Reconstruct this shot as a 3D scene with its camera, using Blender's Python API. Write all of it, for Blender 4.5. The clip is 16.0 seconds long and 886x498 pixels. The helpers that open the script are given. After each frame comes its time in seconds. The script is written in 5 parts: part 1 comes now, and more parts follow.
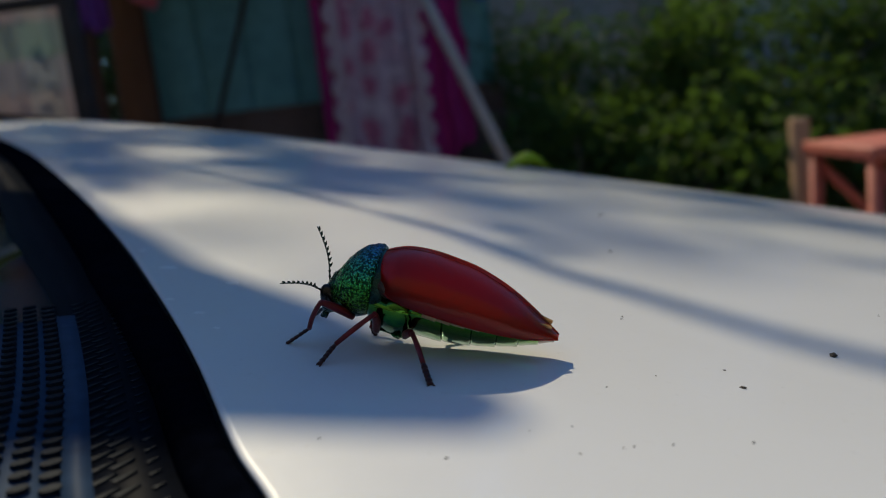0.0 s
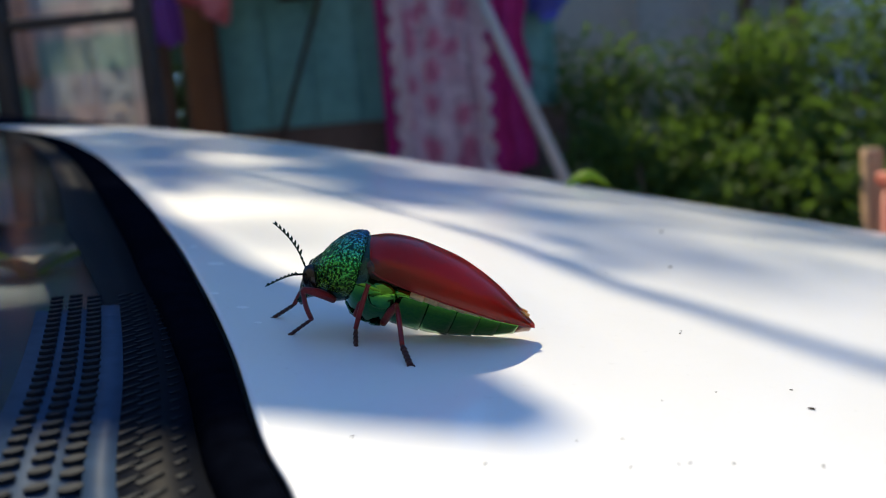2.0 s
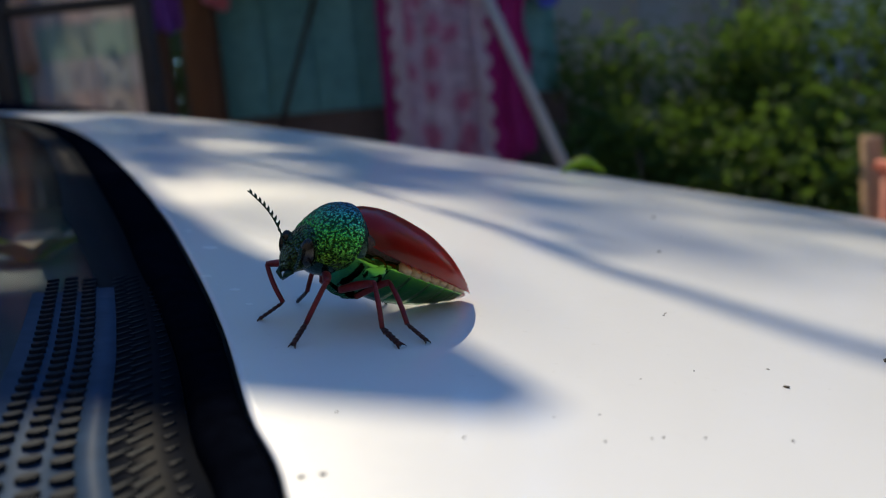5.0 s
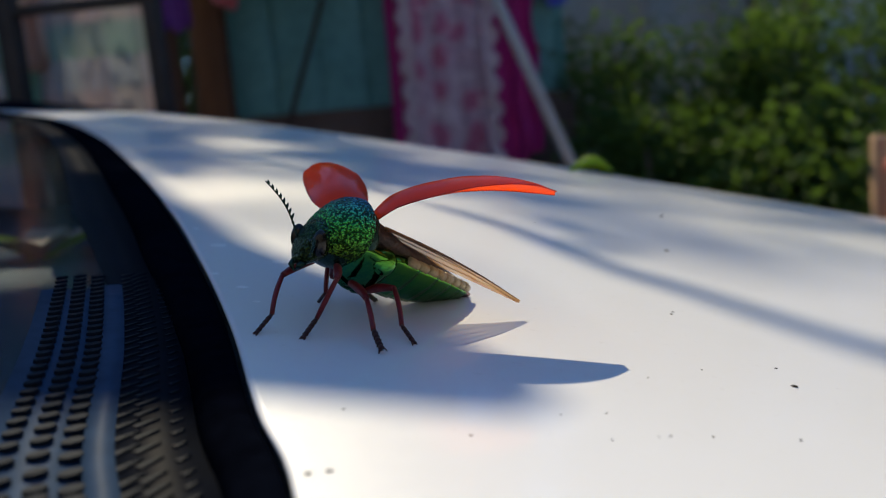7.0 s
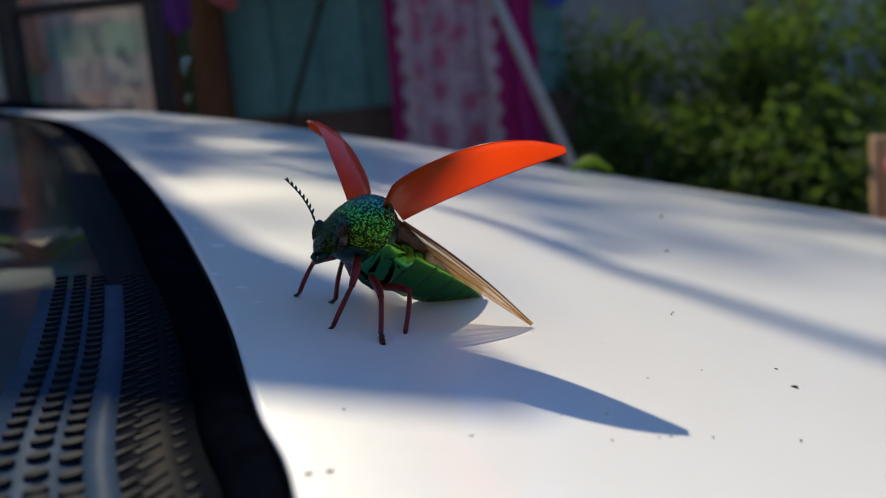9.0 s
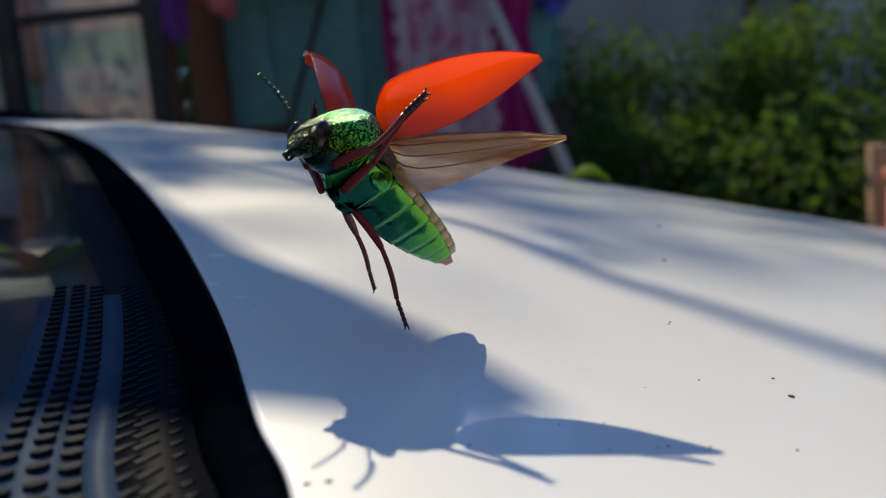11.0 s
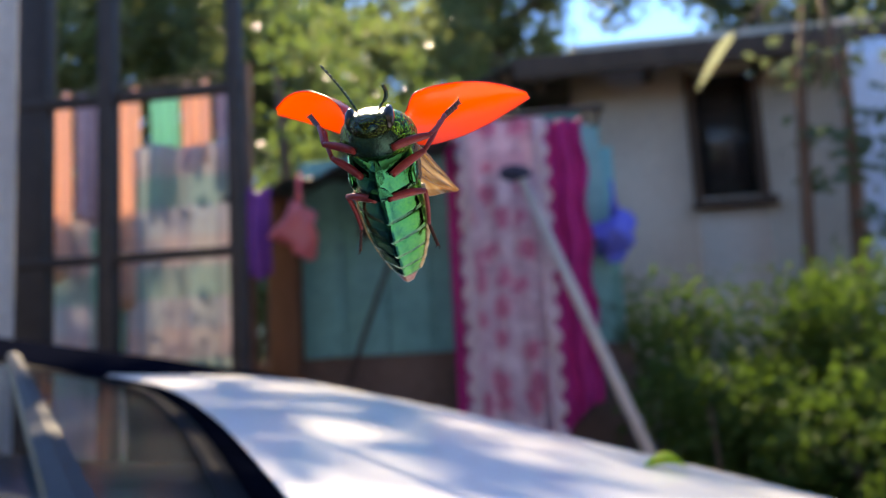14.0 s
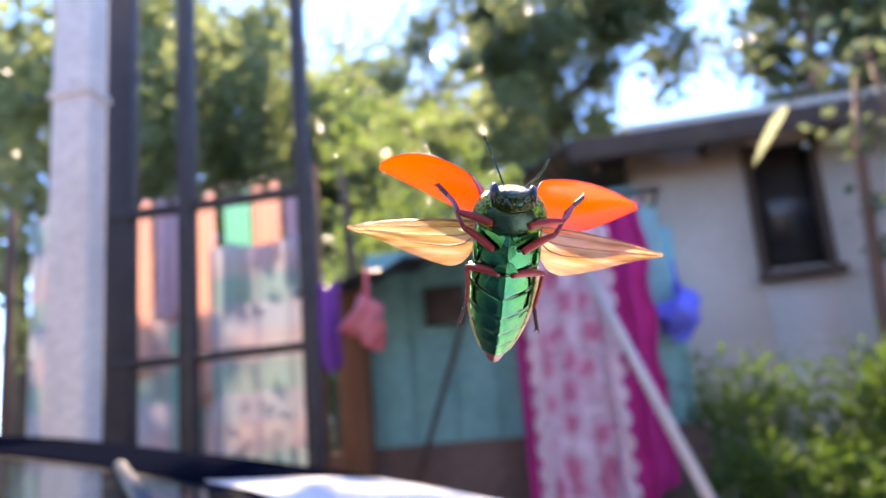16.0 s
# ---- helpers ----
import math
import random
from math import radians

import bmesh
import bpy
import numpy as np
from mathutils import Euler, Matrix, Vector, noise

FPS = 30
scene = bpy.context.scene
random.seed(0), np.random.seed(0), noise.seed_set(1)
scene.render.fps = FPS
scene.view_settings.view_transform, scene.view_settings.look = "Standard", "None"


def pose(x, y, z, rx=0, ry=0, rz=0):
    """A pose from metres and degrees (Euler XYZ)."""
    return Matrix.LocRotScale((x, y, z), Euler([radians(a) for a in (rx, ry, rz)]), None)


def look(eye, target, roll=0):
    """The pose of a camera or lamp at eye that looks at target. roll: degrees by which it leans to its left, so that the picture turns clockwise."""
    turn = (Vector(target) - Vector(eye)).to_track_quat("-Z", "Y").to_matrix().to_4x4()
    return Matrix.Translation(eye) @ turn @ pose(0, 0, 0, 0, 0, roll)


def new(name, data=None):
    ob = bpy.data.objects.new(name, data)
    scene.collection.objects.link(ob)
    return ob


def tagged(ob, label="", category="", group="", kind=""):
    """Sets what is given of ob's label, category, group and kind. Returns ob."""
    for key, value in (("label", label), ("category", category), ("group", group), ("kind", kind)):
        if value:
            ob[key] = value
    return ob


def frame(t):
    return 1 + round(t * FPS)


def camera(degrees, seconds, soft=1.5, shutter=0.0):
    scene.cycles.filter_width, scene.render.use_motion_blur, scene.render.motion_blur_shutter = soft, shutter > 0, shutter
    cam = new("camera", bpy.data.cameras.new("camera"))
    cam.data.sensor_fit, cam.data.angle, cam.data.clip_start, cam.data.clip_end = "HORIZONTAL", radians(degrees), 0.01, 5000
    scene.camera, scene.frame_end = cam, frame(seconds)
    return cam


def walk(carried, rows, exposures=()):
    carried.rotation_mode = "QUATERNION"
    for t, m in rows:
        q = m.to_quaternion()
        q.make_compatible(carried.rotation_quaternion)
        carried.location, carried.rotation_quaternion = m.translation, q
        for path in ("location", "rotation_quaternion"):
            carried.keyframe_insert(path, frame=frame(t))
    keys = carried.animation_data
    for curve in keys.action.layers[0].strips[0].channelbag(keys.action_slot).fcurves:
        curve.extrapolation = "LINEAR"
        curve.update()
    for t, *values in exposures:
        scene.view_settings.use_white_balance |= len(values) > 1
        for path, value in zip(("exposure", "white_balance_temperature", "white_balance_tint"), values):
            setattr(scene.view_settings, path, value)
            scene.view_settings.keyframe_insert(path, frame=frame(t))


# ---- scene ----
from mathutils import Quaternion

SUN_AZ, SUN_EL = -16.5, 44.0

cam = camera(56.0, 16.0, 1.1)
cam.data.dof.use_dof = True
cam.data.dof.focus_distance = 0.157
cam.data.dof.aperture_fstop = 16.0
PATH = [
    (0, (0.0001, 0.0000, 1.1000), (-0.0006, 0.4931, 1.0173), -6.78),
    (0.5, (-0.0015, 0.0025, 1.0978), (-0.0151, 0.4961, 1.0197), -5.77),
    (1, (0.0014, 0.0023, 1.0953), (-0.0236, 0.4967, 1.0251), -4.97),
    (1.5, (-0.0004, -0.0055, 1.0969), (-0.0310, 0.4885, 1.0261), -5.21),
    (2, (0.0010, 0.0059, 1.0949), (-0.0325, 0.5003, 1.0279), -5.17),
    (2.5, (-0.0003, 0.0024, 1.0955), (-0.0365, 0.4967, 1.0298), -4.95),
    (3, (0.0002, 0.0033, 1.0952), (-0.0357, 0.4980, 1.0319), -4.98),
    (3.5, (0.0013, 0.0052, 1.0947), (-0.0332, 0.4997, 1.0295), -5.02),
    (4, (0.0036, 0.0033, 1.0944), (-0.0282, 0.4970, 1.0215), -5.17),
    (6.5, (0.0038, 0.0025, 1.0942), (-0.0350, 0.4954, 1.0194), -5.09),
    (7, (0.0038, 0.0027, 1.0941), (-0.0350, 0.4955, 1.0194), -5.09),
    (7.5, (0.0038, 0.0027, 1.0941), (-0.0351, 0.4955, 1.0194), -5.08),
    (8, (0.0038, 0.0027, 1.0941), (-0.0349, 0.4956, 1.0193), -5.10),
    (8.5, (0.0037, 0.0027, 1.0941), (-0.0350, 0.4956, 1.0191), -5.08),
    (11, (0.0038, 0.0020, 1.0945), (-0.0333, 0.4957, 1.0250), -5.07),
    (11.5, (0.0037, 0.0014, 1.0951), (-0.0291, 0.4962, 1.0309), -5.16),
    (12, (0.0045, -0.0031, 1.0994), (-0.0248, 0.4943, 1.0577), -5.38),
    (12.5, (0.0050, -0.0078, 1.1042), (-0.0257, 0.4909, 1.0844), -4.83),
    (13, (0.0015, -0.0246, 1.1154), (-0.0399, 0.4734, 1.1319), -4.27),
    (13.5, (-0.0038, -0.0389, 1.1231), (-0.0662, 0.4553, 1.1663), -1.87),
    (14, (-0.0104, -0.0538, 1.1377), (-0.0718, 0.4379, 1.2049), -3.11),
    (14.5, (-0.0158, -0.0698, 1.1452), (-0.0808, 0.4183, 1.2322), -4.34),
    (15, (-0.0152, -0.0871, 1.1534), (-0.0828, 0.3985, 1.2513), -5.14),
    (15.5, (-0.0196, -0.1006, 1.1664), (-0.0986, 0.3822, 1.2696), -4.82),
    (16, (-0.0035, -0.1273, 1.1569), (-0.0967, 0.3500, 1.2732), -4.80),
]
EXPOSURES = [(0, -0.18, 7200, 5), (0.5, 0.27, 7200, 5), (1.0, 0.42, 7200, 5), (1.5, 0.72, 7200, 5), (2.0, 0.97, 7200, 6), (2.5, 1.07, 7200, 6), (3.5, 0.87, 7200, 7), (4.2, 0.52, 7200, 7), (7.0, 0.42, 7200, 7), (11.0, 0.32, 7200, 7), (11.5, 0.22, 7200, 7), (12.0, 0.04, 7200, 7), (12.5, 0.09, 7150, 9), (13.0, 0.52, 7650, 11), (13.5, 1.10, 8150, 9), (14.0, 1.75, 8350, 16), (14.5, 2.22, 8500, 19), (15.0, 2.46, 8350, 22), (16.0, 2.67, 7950, 26)]
walk(cam, [(t, look(eye, target, roll)) for t, eye, target, roll in PATH], EXPOSURES)

# ---- daylight ----
SUNWARD = Vector((math.sin(radians(SUN_AZ)) * math.cos(radians(SUN_EL)), math.cos(radians(SUN_AZ)) * math.cos(radians(SUN_EL)), math.sin(radians(SUN_EL))))
world = bpy.data.worlds.new("sky")
scene.world = world
world.use_nodes = True
wn = world.node_tree.nodes
sky = wn.new("ShaderNodeTexSky")
sky.sky_type = "NISHITA"
sky.sun_disc = False
sky.sun_elevation = radians(SUN_EL)
sky.sun_rotation = radians(SUN_AZ)
sky.air_density, sky.dust_density, sky.ozone_density = 1.0, 0.0, 10.0
deepen = wn.new("ShaderNodeHueSaturation")
deepen.inputs["Saturation"].default_value = 1.05
world.node_tree.links.new(sky.outputs[0], deepen.inputs["Color"])
world.node_tree.links.new(deepen.outputs[0], wn["Background"].inputs[0])
wn["Background"].inputs[1].default_value = 0.15
lamp = bpy.data.lights.new("sun", "SUN")
lamp.energy, lamp.angle, lamp.color = 3.55, radians(0.5), (1.0, 0.90, 0.71)
sun = new("sun", lamp)
sun.matrix_world = look(SUNWARD * 30, (0, 0, 0))

# ---- materials ----


def shader(name):
    m = bpy.data.materials.new(name)
    m.use_nodes = True
    nt = m.node_tree
    return m, nt, nt.nodes["Principled BSDF"], nt.nodes["Material Output"]


def node(nt, kind, **inputs):
    n = nt.nodes.new(kind)
    for key, value in inputs.items():
        n.inputs[key.replace("_", " ")].default_value = value
    return n


def coords(nt, space="Object"):
    return nt.nodes.new("ShaderNodeTexCoord").outputs[space]


def noise_tex(nt, scale, detail=4.0, rough=0.55, space="Object", stretch=None):
    n = node(nt, "ShaderNodeTexNoise", Scale=scale, Detail=detail, Roughness=rough)
    vec = coords(nt, space)
    if stretch:
        mp = nt.nodes.new("ShaderNodeMapping")
        mp.inputs["Scale"].default_value = stretch
        nt.links.new(vec, mp.inputs["Vector"])
        vec = mp.outputs["Vector"]
    nt.links.new(vec, n.inputs["Vector"])
    return n.outputs["Fac"]


def ramp(nt, fac, stops):
    r = nt.nodes.new("ShaderNodeValToRGB")
    while len(r.color_ramp.elements) < len(stops):
        r.color_ramp.elements.new(0.5)
    for e, (p, c) in zip(r.color_ramp.elements, stops):
        e.position, e.color = p, (*c, 1)
    nt.links.new(fac, r.inputs["Fac"])
    return r.outputs["Color"]


def bump(nt, height, strength, distance, bsdf):
    b = node(nt, "ShaderNodeBump", Strength=strength, Distance=distance)
    nt.links.new(height, b.inputs["Height"])
    nt.links.new(b.outputs["Normal"], bsdf.inputs["Normal"])


def mix(nt, fac, a, b, blend="MIX"):
    m = nt.nodes.new("ShaderNodeMix")
    m.data_type, m.blend_type = "RGBA", blend
    for sock, v in ((m.inputs[0], fac), (m.inputs[6], a), (m.inputs[7], b)):
        if isinstance(v, (int, float)):
            sock.default_value = v
        elif isinstance(v, tuple):
            sock.default_value = (*v, 1)
        else:
            nt.links.new(v, sock)
    return m.outputs[2]


def surface(name, a, b, scale=8.0, rough=0.6, metal=0.0, relief=0.2, depth=0.002, spec=0.5, fine=None, coat=0.0, stretch=None):
    """Two colours mixed by coarse noise, broken up by a finer one, with relief."""
    m, nt, p, _ = shader(name)
    coarse, small = noise_tex(nt, scale, stretch=stretch), noise_tex(nt, fine or scale * 9, 6.0, stretch=stretch)
    col = ramp(nt, coarse, [(0.3, a), (0.7, b)])
    col = mix(nt, 0.35, col, ramp(nt, small, [(0.3, tuple(v * 0.6 for v in a)), (0.7, tuple(min(1, v * 1.25) for v in b))]))
    nt.links.new(col, p.inputs["Base Color"])
    p.inputs["Roughness"].default_value, p.inputs["Metallic"].default_value = rough, metal
    p.inputs["Specular IOR Level"].default_value, p.inputs["Coat Weight"].default_value = spec, coat
    if relief:
        bump(nt, small, relief, depth, p)
    return m


def through_light(m, colour, weight):
    """Lets light through a thin sheet: mixes a translucent shader into the surface."""
    nt = m.node_tree
    p, out = nt.nodes["Principled BSDF"], nt.nodes["Material Output"]
    tr = node(nt, "ShaderNodeBsdfTranslucent")
    if isinstance(colour, tuple):
        tr.inputs["Color"].default_value = (*colour, 1)
    else:
        nt.links.new(colour, tr.inputs["Color"])
    ms = nt.nodes.new("ShaderNodeMixShader")
    ms.inputs[0].default_value = weight
    nt.links.new(p.outputs[0], ms.inputs[1])
    nt.links.new(tr.outputs[0], ms.inputs[2])
    nt.links.new(ms.outputs[0], out.inputs["Surface"])
    return m


def car_paint():
    m, nt, p, _ = shader("white_car_paint")
    dust, grit = noise_tex(nt, 9.0, 5.0), noise_tex(nt, 420.0, 5.0)
    col = mix(nt, 0.5, ramp(nt, dust, [(0.3, (0.70, 0.70, 0.69)), (0.7, (0.80, 0.80, 0.80))]), ramp(nt, grit, [(0.24, (0.66, 0.65, 0.63)), (0.34, (0.78, 0.78, 0.78))]))
    nt.links.new(col, p.inputs["Base Color"])
    p.inputs["Roughness"].default_value = 0.42
    p.inputs["Coat Weight"].default_value, p.inputs["Coat Roughness"].default_value = 0.5, 0.09
    nt.links.new(ramp(nt, grit, [(0.35, (0.42, 0.42, 0.42)), (0.65, (0.36, 0.36, 0.36))]), p.inputs["Roughness"])
    return m


def dark_glass(name, low, high, clear):
    m, nt, p, out = shader(name)
    film = noise_tex(nt, 14.0, 6.0)
    nt.links.new(ramp(nt, film, [(0.3, low), (0.75, high)]), p.inputs["Base Color"])
    nt.links.new(ramp(nt, film, [(0.3, (0.10, 0.10, 0.10)), (0.8, (0.28, 0.28, 0.28))]), p.inputs["Roughness"])
    p.inputs["IOR"].default_value = 1.52
    see = nt.nodes.new("ShaderNodeBsdfTransparent")
    see.inputs[0].default_value = (0.90, 0.95, 0.97, 1)
    ms = nt.nodes.new("ShaderNodeMixShader")
    ms.inputs[0].default_value = clear
    nt.links.new(p.outputs[0], ms.inputs[1])
    nt.links.new(see.outputs[0], ms.inputs[2])
    nt.links.new(ms.outputs[0], out.inputs["Surface"])
    return m


def chitin_pitted(name, tints):
    """Metallic green, pitted, turning blue on the upper side."""
    m, nt, p, _ = shader(name)
    vec = coords(nt)
    vor = node(nt, "ShaderNodeTexVoronoi", Scale=2150.0, Randomness=0.85)
    vor.feature = "SMOOTH_F1"
    wob = node(nt, "ShaderNodeTexNoise", Scale=900.0, Detail=2.0)
    nt.links.new(vec, wob.inputs["Vector"])
    warp = mix(nt, 0.0006, vec, wob.outputs["Color"], "ADD")
    nt.links.new(warp, vor.inputs["Vector"])
    sep = nt.nodes.new("ShaderNodeSeparateXYZ")
    nt.links.new(vec, sep.inputs[0])
    up = node(nt, "ShaderNodeMapRange", From_Min=-0.004, From_Max=0.0085)
    nt.links.new(sep.outputs["Z"], up.inputs["Value"])
    tint = ramp(nt, up.outputs[0], tints)
    pits = ramp(nt, vor.outputs["Distance"], [(0.30, (1, 1, 1)), (0.50, (0.012, 0.024, 0.02))])
    nt.links.new(mix(nt, 0.9, tint, pits, "MULTIPLY"), p.inputs["Base Color"])
    p.inputs["Metallic"].default_value, p.inputs["Roughness"].default_value = 0.9, 0.22
    inv = node(nt, "ShaderNodeMath")
    inv.operation = "SUBTRACT"
    inv.inputs[0].default_value = 1.0
    nt.links.new(vor.outputs["Distance"], inv.inputs[1])
    bump(nt, inv.outputs[0], 1.0, 0.0006, p)
    return m


def chitin_green():
    """Polished metallic green; deep teal keel and yellow-green flanks paint in reflected shade and light."""
    m, nt, p, _ = shader("polished_green_chitin")
    coarse, fine = noise_tex(nt, 240.0, 3.0), noise_tex(nt, 1900.0, 4.0)
    sep = nt.nodes.new("ShaderNodeSeparateXYZ")
    nt.links.new(coords(nt), sep.inputs[0])
    up = node(nt, "ShaderNodeMapRange", From_Min=-0.008, From_Max=0.0005)
    nt.links.new(sep.outputs["Z"], up.inputs["Value"])
    # colour by height imitates what keel and flanks reflect
    deep = ramp(nt, up.outputs[0], [(0.0, (0.012, 0.18, 0.12)), (0.35, (0.015, 0.19, 0.09)), (0.6, (0.035, 0.22, 0.05)), (0.82, (0.16, 0.42, 0.03)), (1.0, (0.09, 0.22, 0.03))])
    col = mix(nt, 0.25, deep, ramp(nt, coarse, [(0.3, (0.005, 0.10, 0.09)), (0.5, (0.03, 0.24, 0.05)), (0.72, (0.004, 0.06, 0.13))]))
    nt.links.new(mix(nt, 0.2, col, ramp(nt, fine, [(0.3, (0.006, 0.08, 0.06)), (0.7, (0.12, 0.36, 0.05))])), p.inputs["Base Color"])
    p.inputs["Metallic"].default_value, p.inputs["Roughness"].default_value = 1.0, 0.13
    bump(nt, coarse, 0.5, 0.0005, p)
    return m


def chitin_red():
    m, nt, p, _ = shader("red_elytron")
    coarse, fine = noise_tex(nt, 120.0, 3.0), noise_tex(nt, 2600.0, 4.0)
    nt.links.new(ramp(nt, coarse, [(0.3, (0.034, 0.001, 0.003)), (0.7, (0.062, 0.003, 0.005))]), p.inputs["Base Color"])
    p.inputs["Roughness"].default_value, p.inputs["Coat Weight"].default_value = 0.3, 0.8
    p.inputs["Coat Roughness"].default_value = 0.06
    bump(nt, fine, 0.2, 0.00012, p)
    return through_light(m, (1.0, 0.066, 0.001), 0.58)


def membrane():
    m, nt, p, out = shader("wing_membrane")
    veins = noise_tex(nt, 190.0, 3.0, stretch=(0.25, 2.2, 1.0))
    col = ramp(nt, veins, [(0.36, (0.42, 0.18, 0.045)), (0.46, (0.56, 0.31, 0.11)), (0.62, (0.68, 0.50, 0.31))])
    nt.links.new(col, p.inputs["Base Color"])
    p.inputs["Roughness"].default_value = 0.25
    through_light(m, col, 0.5)
    see = nt.nodes.new("ShaderNodeBsdfTransparent")
    see.inputs[0].default_value = (0.97, 0.91, 0.82, 1)
    ms = nt.nodes.new("ShaderNodeMixShader")
    ms.inputs[0].default_value = 0.37
    nt.links.new(out.inputs["Surface"].links[0].from_socket, ms.inputs[1])
    nt.links.new(see.outputs[0], ms.inputs[2])
    nt.links.new(ms.outputs[0], out.inputs["Surface"])
    return m


def leaf_mat(name, a, b, glow, weight=0.45, rough=0.55):
    m, nt, p, _ = shader(name)
    rnd = nt.nodes.new("ShaderNodeNewGeometry").outputs["Random Per Island"]
    col = ramp(nt, rnd, [(0.0, a), (1.0, b)])
    nt.links.new(col, p.inputs["Base Color"])
    p.inputs["Roughness"].default_value, p.inputs["Specular IOR Level"].default_value = rough, 0.3 if rough > 0.5 else 0.6
    return through_light(m, glow, weight)


def curtain_mat():
    m, nt, p, _ = shader("floral_lace")
    vec = coords(nt)
    flat = nt.nodes.new("ShaderNodeMapping")
    flat.inputs["Scale"].default_value = (1, 0.0, 0.8)
    nt.links.new(vec, flat.inputs["Vector"])
    vor = node(nt, "ShaderNodeTexVoronoi", Scale=10.5, Randomness=0.6)
    petals = node(nt, "ShaderNodeTexNoise", Scale=26.0, Detail=3.0)
    nt.links.new(vec, petals.inputs["Vector"])
    nt.links.new(mix(nt, 0.07, flat.outputs[0], petals.outputs["Color"], "ADD"), vor.inputs["Vector"])
    lace = noise_tex(nt, 40.0, 5.0)
    ground = ramp(nt, lace, [(0.35, (0.66, 0.54, 0.62)), (0.65, (0.90, 0.84, 0.87))])
    rose = ramp(nt, vor.outputs["Distance"], [(0.05, (0.42, 0.04, 0.14)), (0.20, (0.72, 0.18, 0.34)), (0.32, (0.64, 0.13, 0.29)), (0.39, (0.90, 0.74, 0.82)), (0.52, (0.58, 0.44, 0.55)), (0.64, (0.93, 0.87, 0.91))])
    nt.links.new(mix(nt, 0.9, ground, rose, "MULTIPLY"), p.inputs["Base Color"])
    p.inputs["Roughness"].default_value = 0.9
    bump(nt, lace, 0.3, 0.004, p)
    return through_light(m, (0.7, 0.4, 0.5), 0.2)


def plaid_mat():
    m, nt, p, _ = shader("plaid_cloth")
    sep = nt.nodes.new("ShaderNodeSeparateXYZ")
    nt.links.new(coords(nt), sep.inputs[0])

    def bands(axis, size, stops):
        sc = node(nt, "ShaderNodeMath")
        sc.operation = "MULTIPLY"
        sc.inputs[1].default_value = 1 / size
        nt.links.new(sep.outputs[axis], sc.inputs[0])
        fr = nt.nodes.new("ShaderNodeMath")
        fr.operation = "FRACT"
        nt.links.new(sc.outputs[0], fr.inputs[0])
        return ramp(nt, fr.outputs[0], stops)

    a = bands("Z", 0.36, [(0.0, (0.24, 0.52, 0.47)), (0.33, (0.26, 0.50, 0.47)), (0.36, (0.64, 0.53, 0.55)), (0.66, (0.66, 0.54, 0.57)), (0.7, (0.56, 0.59, 0.67)), (1.0, (0.56, 0.59, 0.67))])
    b = bands("X", 0.23, [(0.0, (0.35, 0.42, 0.40)), (0.45, (0.35, 0.42, 0.40)), (0.5, (0.5, 0.36, 0.36)), (1.0, (0.5, 0.36, 0.36))])
    nt.links.new(mix(nt, 0.35, a, b), p.inputs["Base Color"])
    p.inputs["Roughness"].default_value = 0.9
    bump(nt, noise_tex(nt, 300.0), 0.3, 0.002, p)
    return through_light(m, mix(nt, 0.6, mix(nt, 0.35, a, b), (0.8, 0.8, 0.8)), 0.42)


PAINT = car_paint()
GLASS = dark_glass("tinted_glass", (0.006, 0.012, 0.022), (0.020, 0.032, 0.050), 0.82)
HOUSE_GLASS = dark_glass("dusty_window_glass", (0.030, 0.022, 0.020), (0.060, 0.046, 0.042), 0.45)
RUBBER = surface("black_rubber", (0.0014, 0.0018, 0.0035), (0.003, 0.004, 0.008), 30, 0.75, spec=0.0, relief=0.15, depth=0.0004)
FRIT = surface("black_frit", (0.004, 0.008, 0.015), (0.008, 0.015, 0.026), 60, 0.55, relief=0.05, depth=0.0002, spec=0.06)
FRIT_EDGE = surface("grey_glass_edge", (0.016, 0.038, 0.078), (0.032, 0.062, 0.112), 25, 0.6, relief=0.1, depth=0.0002, spec=0.05)
# black print; the navy cast in its colour imitates reflected sky
BORDER = surface("sheen_glass_border", (0.0016, 0.0028, 0.006), (0.003, 0.005, 0.011), 60, 0.6, relief=0.05, depth=0.0002, spec=0.03)
DASH = surface("dashboard_plastic", (0.036, 0.066, 0.090), (0.070, 0.108, 0.140), 40, 0.65, relief=0.3, depth=0.0006, fine=500)
WIPER = surface("satin_grey_metal", (0.016, 0.022, 0.034), (0.028, 0.038, 0.054), 20, 0.55, metal=0.0, relief=0.1, depth=0.0003, spec=0.15)
DRY = surface("dry_leaf", (0.55, 0.42, 0.30), (0.75, 0.60, 0.46), 60, 0.85, relief=0.5, depth=0.001, fine=300)
BLACK_PAINT = surface("black_gloss_paint", (0.002, 0.003, 0.007), (0.004, 0.005, 0.010), 20, 0.8, relief=0.05, depth=0.0003, spec=0.0)
TYRE = surface("tyre_rubber", (0.02, 0.02, 0.02), (0.035, 0.035, 0.035), 12, 0.85)
PITTED = chitin_pitted("pitted_green_chitin", [(0.1, (0.16, 0.34, 0.03)), (0.5, (0.10, 0.66, 0.11)), (0.8, (0.05, 0.48, 0.34)), (1.0, (0.05, 0.28, 0.52))])
HEAD = chitin_pitted("pitted_head_chitin", [(0.0, (0.06, 0.09, 0.015)), (0.5, (0.02, 0.17, 0.06)), (1.0, (0.02, 0.20, 0.22))])
GREEN = chitin_green()
RED = chitin_red()
WING = membrane()
LEG = surface("dark_red_chitin", (0.10, 0.006, 0.010), (0.20, 0.014, 0.018), 300, 0.42, relief=0.4, depth=0.0002, fine=1800, spec=0.35)
